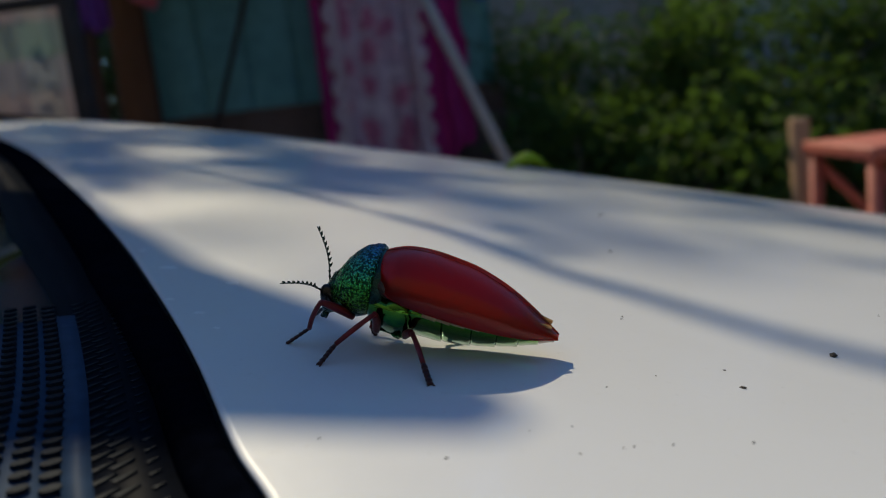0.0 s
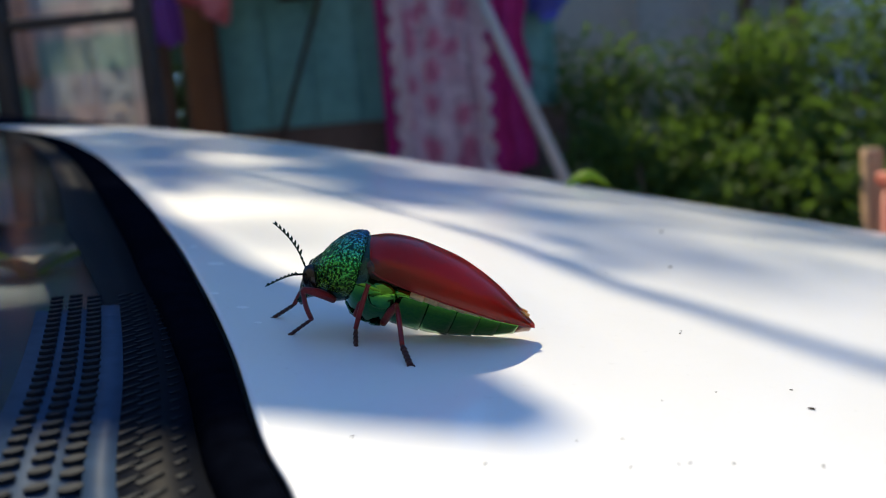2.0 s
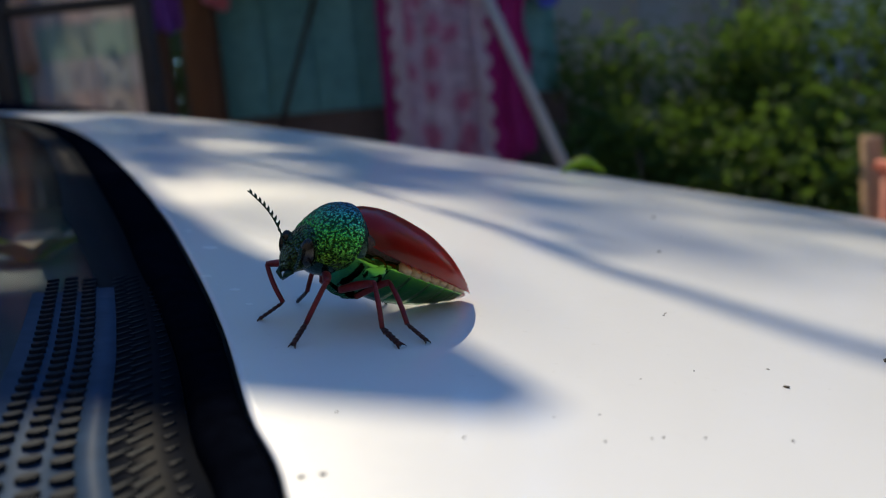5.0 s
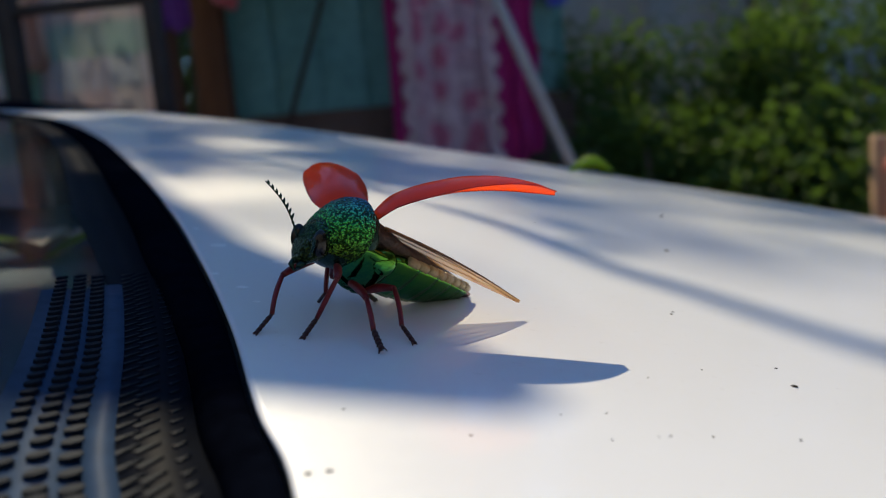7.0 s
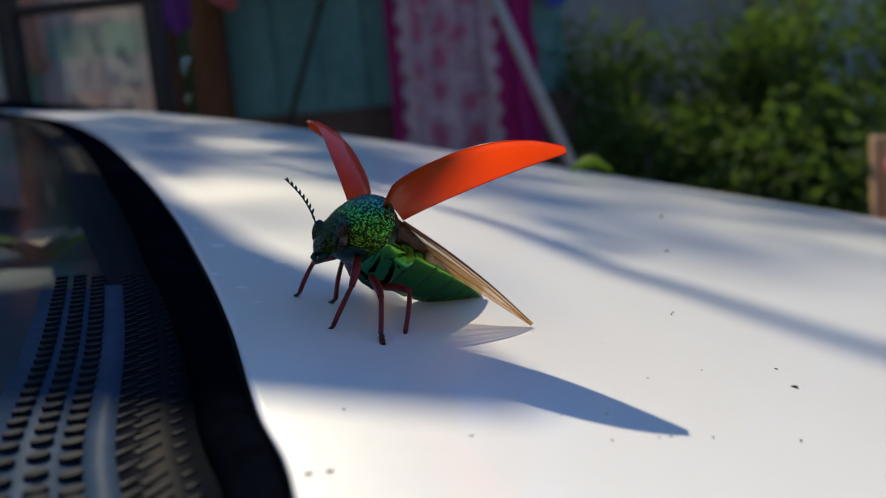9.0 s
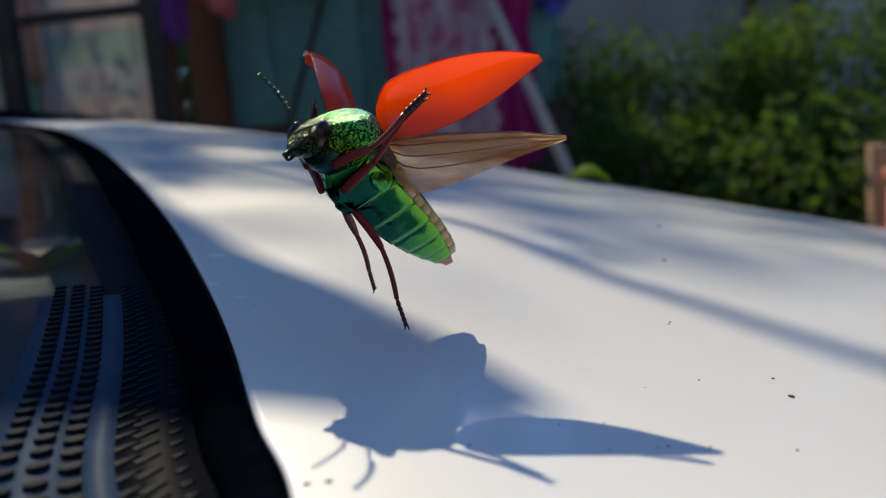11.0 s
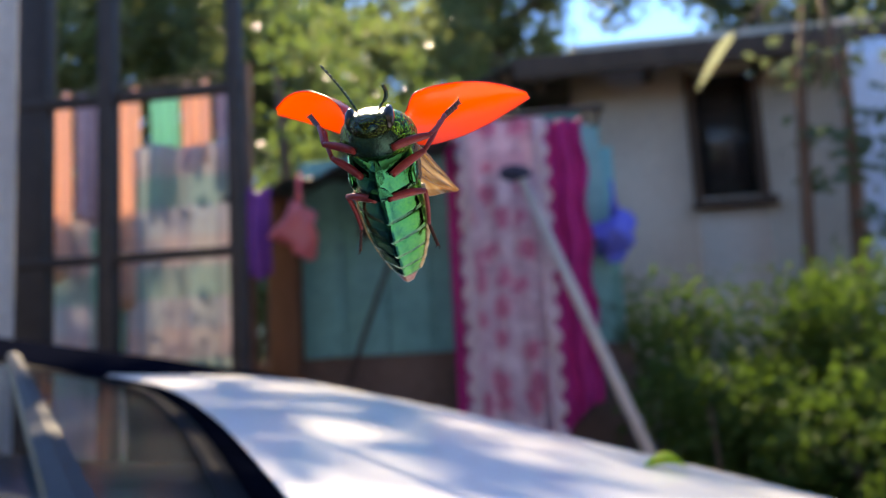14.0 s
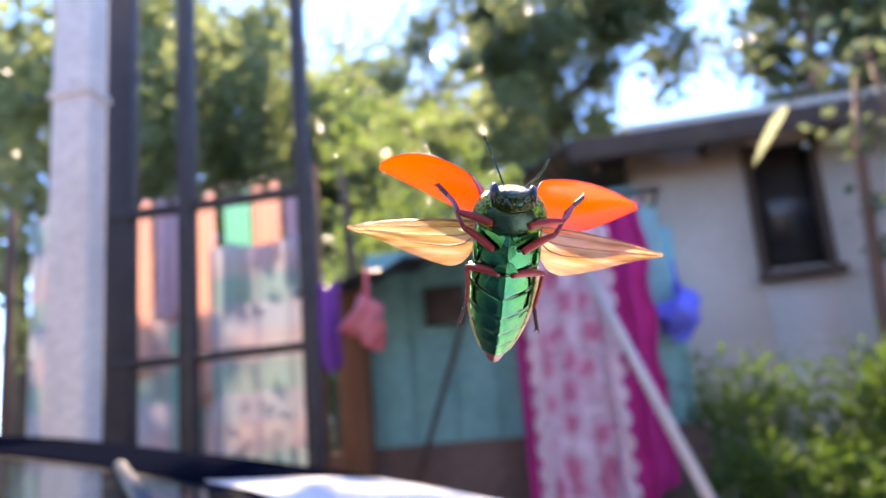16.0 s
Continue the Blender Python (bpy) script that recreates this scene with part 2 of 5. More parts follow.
FOOT = surface("dark_brown_chitin", (0.022, 0.006, 0.007), (0.055, 0.014, 0.014), 300, 0.45, relief=0.4, depth=0.0002, fine=1800, spec=0.35)
DARK = surface("black_green_chitin", (0.010, 0.030, 0.024), (0.02, 0.07, 0.05), 400, 0.25, metal=0.7, relief=0.5, depth=0.0003, fine=1600)
EYE = surface("beetle_eye", (0.003, 0.003, 0.003), (0.008, 0.006, 0.005), 900, 0.22, relief=0.1, depth=0.0001)
CREAM = surface("cream_cuticle", (0.36, 0.25, 0.11), (0.54, 0.42, 0.22), 300, 0.45, relief=0.4, depth=0.0003, fine=1500)
VEIN = surface("wing_vein", (0.13, 0.055, 0.022), (0.24, 0.11, 0.045), 350, 0.4, relief=0.3, depth=0.0002, fine=1500)
BROWN = surface("brown_cuticle", (0.022, 0.011, 0.006), (0.11, 0.05, 0.025), 350, 0.4, relief=0.8, depth=0.0008, fine=1500)
TAIL = surface("red_brown_cuticle", (0.16, 0.03, 0.012), (0.28, 0.07, 0.03), 350, 0.35, relief=0.3, depth=0.0003, fine=1500, coat=0.3)
EARTH = surface("bare_earth", (0.12, 0.085, 0.055), (0.22, 0.165, 0.11), 1.3, 0.95, relief=0.7, depth=0.03, fine=18)
PLASTER = surface("beige_plaster", (0.40, 0.315, 0.255), (0.52, 0.425, 0.35), 2.2, 0.9, relief=0.4, depth=0.006, fine=35)
PLASTER_WHITE = surface("whitewashed_concrete", (0.55, 0.52, 0.49), (0.70, 0.67, 0.63), 3.0, 0.9, relief=0.4, depth=0.005, fine=45)
TEAL = surface("teal_painted_boards", (0.09, 0.31, 0.33), (0.15, 0.42, 0.43), 3.0, 0.7, relief=0.3, depth=0.004, fine=26)
SHEET = surface("grey_roof_sheet", (0.07, 0.062, 0.06), (0.15, 0.135, 0.125), 3.0, 0.6, relief=0.3, depth=0.004, fine=30)
TAR = surface("dark_tarpaulin", (0.012, 0.012, 0.014), (0.03, 0.03, 0.034), 5.0, 0.6, relief=0.3, depth=0.006, fine=40)
WOOD = surface("brown_wood", (0.085, 0.038, 0.020), (0.17, 0.080, 0.042), 5.0, 0.75, relief=0.5, depth=0.004, fine=40, stretch=(1, 1, 0.15))
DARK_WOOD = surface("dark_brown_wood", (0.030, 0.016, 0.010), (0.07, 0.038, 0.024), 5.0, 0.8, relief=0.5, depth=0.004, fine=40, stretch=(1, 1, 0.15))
WOOD_PALE = surface("weathered_pale_wood", (0.33, 0.19, 0.10), (0.46, 0.29, 0.17), 7.0, 0.75, relief=0.4, depth=0.003, fine=60, stretch=(1, 1, 0.15))
IRON = surface("dark_painted_iron", (0.018, 0.016, 0.017), (0.045, 0.038, 0.036), 14, 0.6, relief=0.3, depth=0.002, fine=90)
CONCRETE = surface("dark_block_wall", (0.08, 0.055, 0.045), (0.15, 0.10, 0.08), 4.0, 0.9, relief=0.5, depth=0.008, fine=30)
UNSEEN_WALL = surface("grey_unseen_wall", (0.16, 0.15, 0.14), (0.26, 0.25, 0.235), 3.0, 0.9, relief=0.4, depth=0.006, fine=30)
POLE = surface("pale_pole_paint", (0.42, 0.36, 0.31), (0.55, 0.48, 0.42), 12, 0.5, relief=0.2, depth=0.001, fine=80)
BLUE_CLOTH = surface("blue_cloth", (0.06, 0.09, 0.50), (0.10, 0.15, 0.68), 9, 0.8, relief=0.4, depth=0.006)
NAVY = surface("navy_yarn", (0.02, 0.03, 0.06), (0.05, 0.06, 0.11), 60, 0.9, relief=0.7, depth=0.006)
PINK = surface("pink_plastic_bag", (0.72, 0.20, 0.25), (0.86, 0.36, 0.38), 9, 0.5, relief=0.4, depth=0.006)
through_light(PINK, (0.95, 0.30, 0.34), 0.5)
PURPLE = surface("purple_cloth", (0.12, 0.03, 0.22), (0.26, 0.07, 0.38), 9, 0.85, relief=0.4, depth=0.006)
MAGENTA = surface("magenta_cloth", (0.30, 0.008, 0.12), (0.50, 0.02, 0.22), 12, 0.85, relief=0.4, depth=0.006)
PEACH = surface("peach_cloth", (0.72, 0.58, 0.52), (0.85, 0.73, 0.66), 6, 0.85, relief=0.4, depth=0.006)
PALE_BLUE = surface("pale_blue_cloth", (0.50, 0.58, 0.72), (0.62, 0.70, 0.82), 6, 0.85, relief=0.4, depth=0.006)
MINT = surface("green_cloth", (0.22, 0.48, 0.42), (0.36, 0.62, 0.54), 6, 0.85, relief=0.4, depth=0.006)
through_light(PEACH, (0.95, 0.66, 0.52), 0.5)
through_light(MINT, (0.45, 0.85, 0.72), 0.5)
RED_WOOD = surface("red_painted_wood", (0.42, 0.09, 0.06), (0.58, 0.16, 0.11), 9, 0.6, relief=0.3, depth=0.002, fine=70)
BARK = surface("tree_bark", (0.05, 0.038, 0.028), (0.12, 0.09, 0.065), 9, 0.95, relief=0.9, depth=0.015, fine=50, stretch=(1, 1, 0.3))
DIRT = surface("dry_dirt", (0.03, 0.024, 0.018), (0.09, 0.07, 0.05), 900, 0.95, relief=0.6, depth=0.0003, fine=4000)
PALE_DISC = surface("pale_mark", (0.80, 0.80, 0.78), (0.90, 0.90, 0.88), 900, 0.9, relief=0.3, depth=0.0001)
CURTAIN = curtain_mat()
PLAID = plaid_mat()
LACE = surface("white_lace", (0.44, 0.30, 0.37), (0.64, 0.52, 0.57), 40, 0.9, relief=0.5, depth=0.004, fine=220)
HEDGE_LEAF = leaf_mat("hedge_leaf", (0.026, 0.062, 0.016), (0.066, 0.125, 0.028), (0.13, 0.24, 0.03), 0.30, 0.8)
TREE_LEAF = leaf_mat("tree_leaf", (0.035, 0.055, 0.028), (0.090, 0.122, 0.058), (0.27, 0.34, 0.13), 0.50, 0.25)
GLINT_LEAF = leaf_mat("glossy_leaf", (0.030, 0.065, 0.020), (0.080, 0.14, 0.035), (0.22, 0.33, 0.07), 0.40, 0.14)
DEEP_LEAF = leaf_mat("deep_green_leaf", (0.020, 0.045, 0.016), (0.055, 0.095, 0.030), (0.22, 0.28, 0.13), 0.38, 0.25)
THICK_LEAF = leaf_mat("thick_leaf", (0.02, 0.05, 0.012), (0.05, 0.09, 0.02), (0.10, 0.16, 0.02), 0.06)
LIME_PALE = leaf_mat("pale_leaf", (0.30, 0.34, 0.16), (0.36, 0.40, 0.20), (0.75, 0.78, 0.45), 0.5)
LIME = leaf_mat("lime_leaf", (0.30, 0.42, 0.02), (0.38, 0.50, 0.03), (0.6, 0.8, 0.05), 0.5)

# ---- building helpers ----


def part(name, bm, material, parent=None, label="", smooth=True):
    me = bpy.data.meshes.new(name)
    bm.to_mesh(me)
    bm.free()
    me.materials.append(material)
    for f in me.polygons:
        f.use_smooth = smooth
    ob = new(name, me)
    ob.parent = parent
    if label:
        ob["label"] = label
    return ob


def thing(name, label, category, at=(0, 0, 0), group="", kind=""):
    ob = new(name)
    ob.location = at
    return tagged(ob, label, category, group, kind)


def box(bm, x0, x1, y0, y1, z0, z1, bevel=0.0):
    r = bmesh.ops.create_cube(bm, size=1, matrix=Matrix.LocRotScale(((x0 + x1) / 2, (y0 + y1) / 2, (z0 + z1) / 2), None, (x1 - x0, y1 - y0, z1 - z0)))
    if bevel:
        bmesh.ops.bevel(bm, geom=list({e for v in r["verts"] for e in v.link_edges}), offset=bevel, segments=2, affect="EDGES", profile=0.5)
    return bm


def boxed(*args, **kw):
    return box(bmesh.new(), *args, **kw)


def tube(bm, pts, radii, sides=8):
    """A closed tube of changing radius through points."""
    pts = [Vector(p) for p in pts]
    rings = []
    ref = Vector((0.13, 0.31, 0.94))
    for i, p in enumerate(pts):
        d = (pts[min(i + 1, len(pts) - 1)] - pts[max(i - 1, 0)]).normalized()
        if abs(d.dot(ref)) > 0.95:
            ref = Vector((0.9, 0.3, 0.1))
        u = d.cross(ref).normalized()
        v = d.cross(u)
        r = radii[i] if isinstance(radii, (list, tuple)) else radii
        rings.append([bm.verts.new(p + r * (math.cos(a) * u + math.sin(a) * v)) for a in (2 * math.pi * k / sides for k in range(sides))])
    for a, b in zip(rings, rings[1:]):
        for k in range(sides):
            bm.faces.new((a[k], a[(k + 1) % sides], b[(k + 1) % sides], b[k]))
    bm.faces.new(rings[0][::-1])
    bm.faces.new(rings[-1])
    bmesh.ops.recalc_face_normals(bm, faces=bm.faces)
    return bm


def loft(sections, sides=36, keel=1.0):
    """A body along x. Sections: x, mid height, half width, rise, drop. keel under 1 makes the underside a ridge."""
    bm = bmesh.new()
    rings = []
    for x, zc, w, up, down in sections:
        ring = []
        for k in range(sides):
            a = 2 * math.pi * k / sides
            c, s = math.cos(a), math.sin(a)
            if s >= 0:
                y, z = w * c, zc + up * s
            else:
                slope = 0.15 * (1 - abs(c) ** 2.4) + 0.85 * (1 - abs(c))
                y, z = w * c, zc - down * (keel * -s + (1 - keel) * slope)
            ring.append(bm.verts.new((x, y, z)))
        rings.append(ring)
    for a, b in zip(rings, rings[1:]):
        for k in range(sides):
            bm.faces.new((a[k], b[k], b[(k + 1) % sides], a[(k + 1) % sides]))
    bm.faces.new(rings[0])
    bm.faces.new(rings[-1][::-1])
    bmesh.ops.recalc_face_normals(bm, faces=bm.faces)
    return bm


def blob(bm, centre, radii, u=16, v=10, turn=None):
    m = Matrix.LocRotScale(centre, turn, radii)
    bmesh.ops.create_uvsphere(bm, u_segments=u, v_segments=v, radius=1, matrix=m)
    return bm


def sheet(fn, nu, nv, thick):
    """A sheet over fn(u, v); with a thickness, closed on both sides."""
    bm = bmesh.new()
    grid = [[Vector(fn(i / nu, j / nv)) for j in range(nv + 1)] for i in range(nu + 1)]
    normal = [[None] * (nv + 1) for _ in range(nu + 1)]
    for i in range(nu + 1):
        for j in range(nv + 1):
            du = grid[min(i + 1, nu)][j] - grid[max(i - 1, 0)][j]
            dv = grid[i][min(j + 1, nv)] - grid[i][max(j - 1, 0)]
            n = du.cross(dv)
            normal[i][j] = n.normalized() if n.length > 1e-12 else Vector((0, 0, 1))
    top = [[bm.verts.new(grid[i][j]) for j in range(nv + 1)] for i in range(nu + 1)]
    if not thick:
        for i in range(nu):
            for j in range(nv):
                bm.faces.new((top[i][j], top[i + 1][j], top[i + 1][j + 1], top[i][j + 1]))
        return bm
    low = [[bm.verts.new(grid[i][j] - normal[i][j] * thick) for j in range(nv + 1)] for i in range(nu + 1)]
    for i in range(nu):
        for j in range(nv):
            bm.faces.new((top[i][j], top[i + 1][j], top[i + 1][j + 1], top[i][j + 1]))
            bm.faces.new((low[i][j], low[i][j + 1], low[i + 1][j + 1], low[i + 1][j]))
    for i in range(nu):
        bm.faces.new((top[i][0], low[i][0], low[i + 1][0], top[i + 1][0]))
        bm.faces.new((top[i][nv], top[i + 1][nv], low[i + 1][nv], low[i][nv]))
    for j in range(nv):
        bm.faces.new((top[0][j], top[0][j + 1], low[0][j + 1], low[0][j]))
        bm.faces.new((top[nu][j], low[nu][j], low[nu][j + 1], top[nu][j + 1]))
    return bm


def leaves(places, size, rng, lift=0.25):
    """Many small folded leaves at the places, in one mesh."""
    verts, faces = [], []
    for p in places:
        d = Vector((rng.gauss(0, 1), rng.gauss(0, 1), rng.gauss(0, 0.7) - lift)).normalized()
        side = d.cross(Vector((rng.gauss(0, 1), rng.gauss(0, 1), rng.gauss(0, 1)))).normalized()
        up = side.cross(d)
        s = size * rng.uniform(0.6, 1.3)
        base = len(verts)
        p = Vector(p)
        for a, b, c in ((0, 0, 0), (0.35, 0.27, 0.08), (0.75, 0.2, 0.05), (1.0, 0, -0.08), (0.75, -0.2, 0.05), (0.35, -0.27, 0.08), (0.5, 0, -0.02)):
            verts.append(p + s * (a * d + b * side + c * up))
        faces += [[base, base + 1, base + 6], [base + 1, base + 2, base + 6], [base + 2, base + 3, base + 6], [base + 3, base + 4, base + 6], [base + 4, base + 5, base + 6], [base + 5, base, base + 6]]
    return verts, faces


def leaf_part(name, places, size, material, parent, rng, label=""):
    v, f = leaves(places, size, rng)
    me = bpy.data.meshes.new(name)
    me.from_pydata([tuple(p) for p in v], [], f)
    me.materials.append(material)
    ob = new(name, me)
    ob.parent = parent
    ob["kind"] = "stuff"
    if label:
        ob["label"] = label
    return ob


# ---- ground ----
bm = bmesh.new()
bmesh.ops.create_grid(bm, x_segments=80, y_segments=80, size=150)
for v in bm.verts:
    v.co.z = 0.03 * noise.noise(v.co * 0.4) - 0.03
tagged(part("ground", bm, EARTH), "bare brown earth of a yard", "ground", kind="structure")

# ---- car ----
SEAL = [(0.030, -0.60), (0.020, -0.30), (0.010, -0.08), (-0.006, 0.03), (-0.022, 0.087), (-0.033, 0.111), (-0.049, 0.150), (-0.072, 0.200), (-0.108, 0.273), (-0.176, 0.399), (-0.267, 0.555), (-0.375, 0.707), (-0.457, 0.762), (-0.60, 0.83), (-0.80, 0.88), (-1.10, 0.90)]


def smooth_line(pts, steps):
    """A Catmull-Rom line through points of the plan."""
    out = []
    p = [Vector(q) for q in pts]
    for i in range(len(p) - 1):
        a, b, c, d = p[max(i - 1, 0)], p[i], p[i + 1], p[min(i + 2, len(p) - 1)]
        for k in range(steps):
            t = k / steps
            out.append(0.5 * ((2 * b) + (c - a) * t + (2 * a - 5 * b + 4 * c - d) * t * t + (3 * b - a - 3 * c + d) * t ** 3))
    return out + [p[-1]]


def panel_z(x, y):
    """Height of the white bodywork: tilted, and falling away to the far side and the front."""
    z = -0.15 * x + 0.03 * y + 1.0493
    z -= 0.261 * max(0.0, 0.782 * x + 0.623 * y - 0.252) ** 2
    z -= 0.139 * max(0.0, 0.255 * x + 0.967 * y - 0.719) ** 2
    z -= 0.30 * max(0.0, -y - 0.10) ** 2
    return z


EDGE = smooth_line(SEAL, 6)


def inward(i):
    a, b = EDGE[max(i - 1, 0)], EDGE[min(i + 1, len(EDGE) - 1)]
    d = (b - a).normalized()
    return Vector((-d.y, d.x))


def offset_line(d):
    return [EDGE[i] + d * inward(i) for i in range(len(EDGE))]


def build_car():
    car = thing("car", "white car with a black-edged tinted window, dusty paint", "car")
    # bodywork: a sheet from the window's edge outwards
    outer = 60
    bm = bmesh.new()
    rows = []
    for i, p in enumerate(EDGE):
        n = -sum((inward(j) for j in range(max(0, i - 10), min(len(EDGE), i + 11))), Vector((0, 0))).normalized()
        row = []
        far = 2.4
        for k in range(outer + 1):
            s = 0.0004 + far * (k / outer) ** 2.2
            q = p + n * s if s < 0.25 else None
            if q is None:
                base = p + n * 0.25
                aim = Vector((0.75, -0.9)).lerp(Vector((0.62, 1.75)), min(1, i / (len(EDGE) * 0.55))) if i < len(EDGE) * 0.55 else Vector((0.62, 1.75)).lerp(Vector((-1.1, 1.85)), (i / len(EDGE) - 0.55) / 0.45)
                q = base.lerp(aim, (s - 0.25) / (far - 0.25))
            row.append(bm.verts.new((q.x, q.y, panel_z(q.x, q.y) - (0.0005 if k == 0 else 0))))
        last = row[-1].co
        for drop, out in ((0.05, 0.02), (0.16, 0.03), (0.45, 0.02), (0.70, 0.0)):
            row.append(bm.verts.new((last.x + out * 0.5, last.y + out, max(0.25, last.z - drop))))
        rows.append(row)
    trim = bmesh.new()
    split = next(i for i, p in enumerate(EDGE) if p.x < -0.46)
    copies = [[trim.verts.new(v.co) for v in row] for row in rows[split:]]
    for i, (a, b) in enumerate(zip(rows, rows[1:])):
        for k in range(len(a) - 1):
            if i < split:
                bm.faces.new((a[k], a[k + 1], b[k + 1], b[k]))
    for a, b in zip(copies, copies[1:]):
        for k in range(len(a) - 1):
            trim.faces.new((a[k], a[k + 1], b[k + 1], b[k]))
    bmesh.ops.delete(bm, geom=[v for v in bm.verts if not v.link_faces], context="VERTS")
    for b, name, mt, lab in ((bm, "body_panel", PAINT, "white paint with dust and specks"), (trim, "pillar_trim", BLACK_PAINT, "matt black pillar trim")):
        bmesh.ops.recalc_face_normals(b, faces=b.faces)
        body = part(name, b, mt, car, lab)
        mod = body.modifiers.new("thickness", "SOLIDIFY")
        mod.thickness, mod.offset = 0.0012, -1
    # window pane
    bm = bmesh.new()
    rows = []
    pane = offset_line(0.006)
    for i, p in enumerate(pane):
        end = Vector((-1.15, -0.65 + 1.45 * (i / len(pane))))
        row = []
        for k in range(25):
            f = (k / 24) ** 2.0
            q = p.lerp(end, f)
            row.append(bm.verts.new((q.x, q.y, panel_z(q.x, q.y) - 0.004 - 0.10 * f * f)))
        rows.append(row)
    for a, b in zip(rows, rows[1:]):
        for k in range(24):
            bm.faces.new((a[k], a[k + 1], b[k + 1], b[k]))
    bmesh.ops.recalc_face_normals(bm, faces=bm.faces)
    glass = part("window_pane", bm, GLASS, car, "dark tinted glass")
    mod = glass.modifiers.new("thickness", "SOLIDIFY")
    mod.thickness, mod.offset = 0.004, -1
    glass.visible_shadow = False
    # dashboard under the glass
    def shelf(u, v):
        x = 0.05 - 1.25 * u
        return (x, -0.62 + 1.5 * v, -0.15 * x + 1.01 + 0.012 * math.sin(7 * u + 2 * v) - 0.12 * u)
    part("dashboard", sheet(shelf, 40, 40, 0.02), DASH, car, "dark grey-blue grained dashboard")
    # rubber seal along the edge, broader towards the far corner
    SEAL_GROWTH = ((0.06, 0.14, 0.22, 0.34), (0.72, 0.95, 1.45, 1.7))
    bm = bmesh.new()
    prof = [(0.0002, -0.004), (0.0003, -0.0006), (0.0014, -0.0002), (0.004, -0.0003), (0.0068, -0.0011), (0.0085, -0.0030), (0.0085, -0.006)]
    rows = []
    for i, p in enumerate(EDGE):
        n = inward(i)
        f = float(np.interp(p.y, SEAL_GROWTH[0], SEAL_GROWTH[1]))
        rows.append([bm.verts.new((p.x + n.x * d * f, p.y + n.y * d * f, panel_z(p.x + n.x * d * f, p.y + n.y * d * f) + h)) for d, h in prof])
    for a, b in zip(rows, rows[1:]):
        for k in range(len(prof) - 1):
            bm.faces.new((a[k], a[k + 1], b[k + 1], b[k]))
        bm.faces.new((a[-1], a[0], b[0], b[-1]))
    bmesh.ops.recalc_face_normals(bm, faces=bm.faces)
    part("window_seal", bm, RUBBER, car, "black rubber window seal")
    # printed black border of the glass; the pale line at its inner side is a painted highlight
    for name, d0, d1, mt, lab in (("glass_border", 0.0087, 0.0185, BORDER, "black printed border with a navy sky sheen in its colour"), ("glint_line", 0.0180, 0.0218, FRIT_EDGE, "pale grey line painted as a reflected highlight")):
        bm = bmesh.new()
        rows = []
        for i, p in enumerate(EDGE):
            if name == "glint_line" and p.y > 0.195:
                break
            n = inward(i)
            wide = d1 + (0.085 * min(0.13, max(0.0, p.y - 0.16)) if name == "glass_border" else 0)
            if name == "glass_border":
                d0 = 0.0085 * float(np.interp(p.y, SEAL_GROWTH[0], SEAL_GROWTH[1])) + 0.0002
            rows.append([bm.verts.new((p.x + n.x * d, p.y + n.y * d, panel_z(p.x + n.x * d, p.y + n.y * d) - 0.0035 + (0.0002 if name == "glint_line" else 0))) for d in (d0, wide)])
        for a, b in zip(rows, rows[1:]):
            bm.faces.new((a[0], a[1], b[1], b[0]))
        bmesh.ops.recalc_face_normals(bm, faces=bm.faces)
        ob = part(name, bm, mt, car, lab)
        mod = ob.modifiers.new("thickness", "SOLIDIFY")
        mod.thickness, mod.offset = 0.0004, 1
    # dots printed inside the border
    strip = bmesh.new()
    rows = []
    for i, p in enumerate(EDGE):
        if p.y > 0.20:
            break
        n = inward(i)
        rows.append([strip.verts.new((p.x + n.x * d, p.y + n.y * d, panel_z(p.x + n.x * d, p.y + n.y * d) - 0.0036)) for d in (0.0213, 0.0345)])
    for a, b in zip(rows, rows[1:]):
        strip.faces.new((a[0], a[1], b[1], b[0]))
    band = part("dotted_band", strip, FRIT_EDGE, car, "grey band with black dots")
    mod = band.modifiers.new("thickness", "SOLIDIFY")
    mod.thickness, mod.offset = 0.0003, 1
    dense = smooth_line(SEAL[2:8], 40)
    run, marks, nxt = 0.0, [], 0.0
    for a, b in zip(dense, dense[1:]):
        step = (b - a).length
        while nxt <= run + step:
            d = (b - a).normalized()
            marks.append((a + d * (nxt - run), Vector((-d.y, d.x)), d))
            nxt += 0.0038
        run += step
    dot = bmesh.new()
    bmesh.ops.create_cone(dot, cap_ends=True, segments=10, radius1=0.0013, radius2=0.0012, depth=0.0006)
    me = bpy.data.meshes.new("dot")
    dot.to_mesh(me)
    dot.free()
    me.materials.append(FRIT)
    for row, d in enumerate((0.0230, 0.0268, 0.0306)):
        for j, (p, n, along) in enumerate(marks[:100]):
            q = p + n * d + along * (0.0013 if row % 2 else 0)
            ob = new("dot", me)
            ob.parent = car
            ob.matrix_basis = Matrix.LocRotScale((q.x, q.y, panel_z(q.x, q.y) - 0.0032), Euler((0, 0, math.atan2(n.y, n.x))), (1.25 - 0.08 * row, 1.05 - 0.06 * row, 1))
    # dark dashes on the black border that imitate the reflection of the dots
    spike = bmesh.new()
    low = [spike.verts.new(v) for v in ((-0.0024, -0.0007, 0), (-0.0024, 0.0007, 0), (0.0026, 0.0, 0))]
    top = [spike.verts.new((v.co.x * 0.96, v.co.y * 0.9, 0.0005)) for v in low]
    spike.faces.new(low[::-1])
    spike.faces.new(top)
    for k in range(3):
        spike.faces.new((low[k], low[(k + 1) % 3], top[(k + 1) % 3], top[k]))
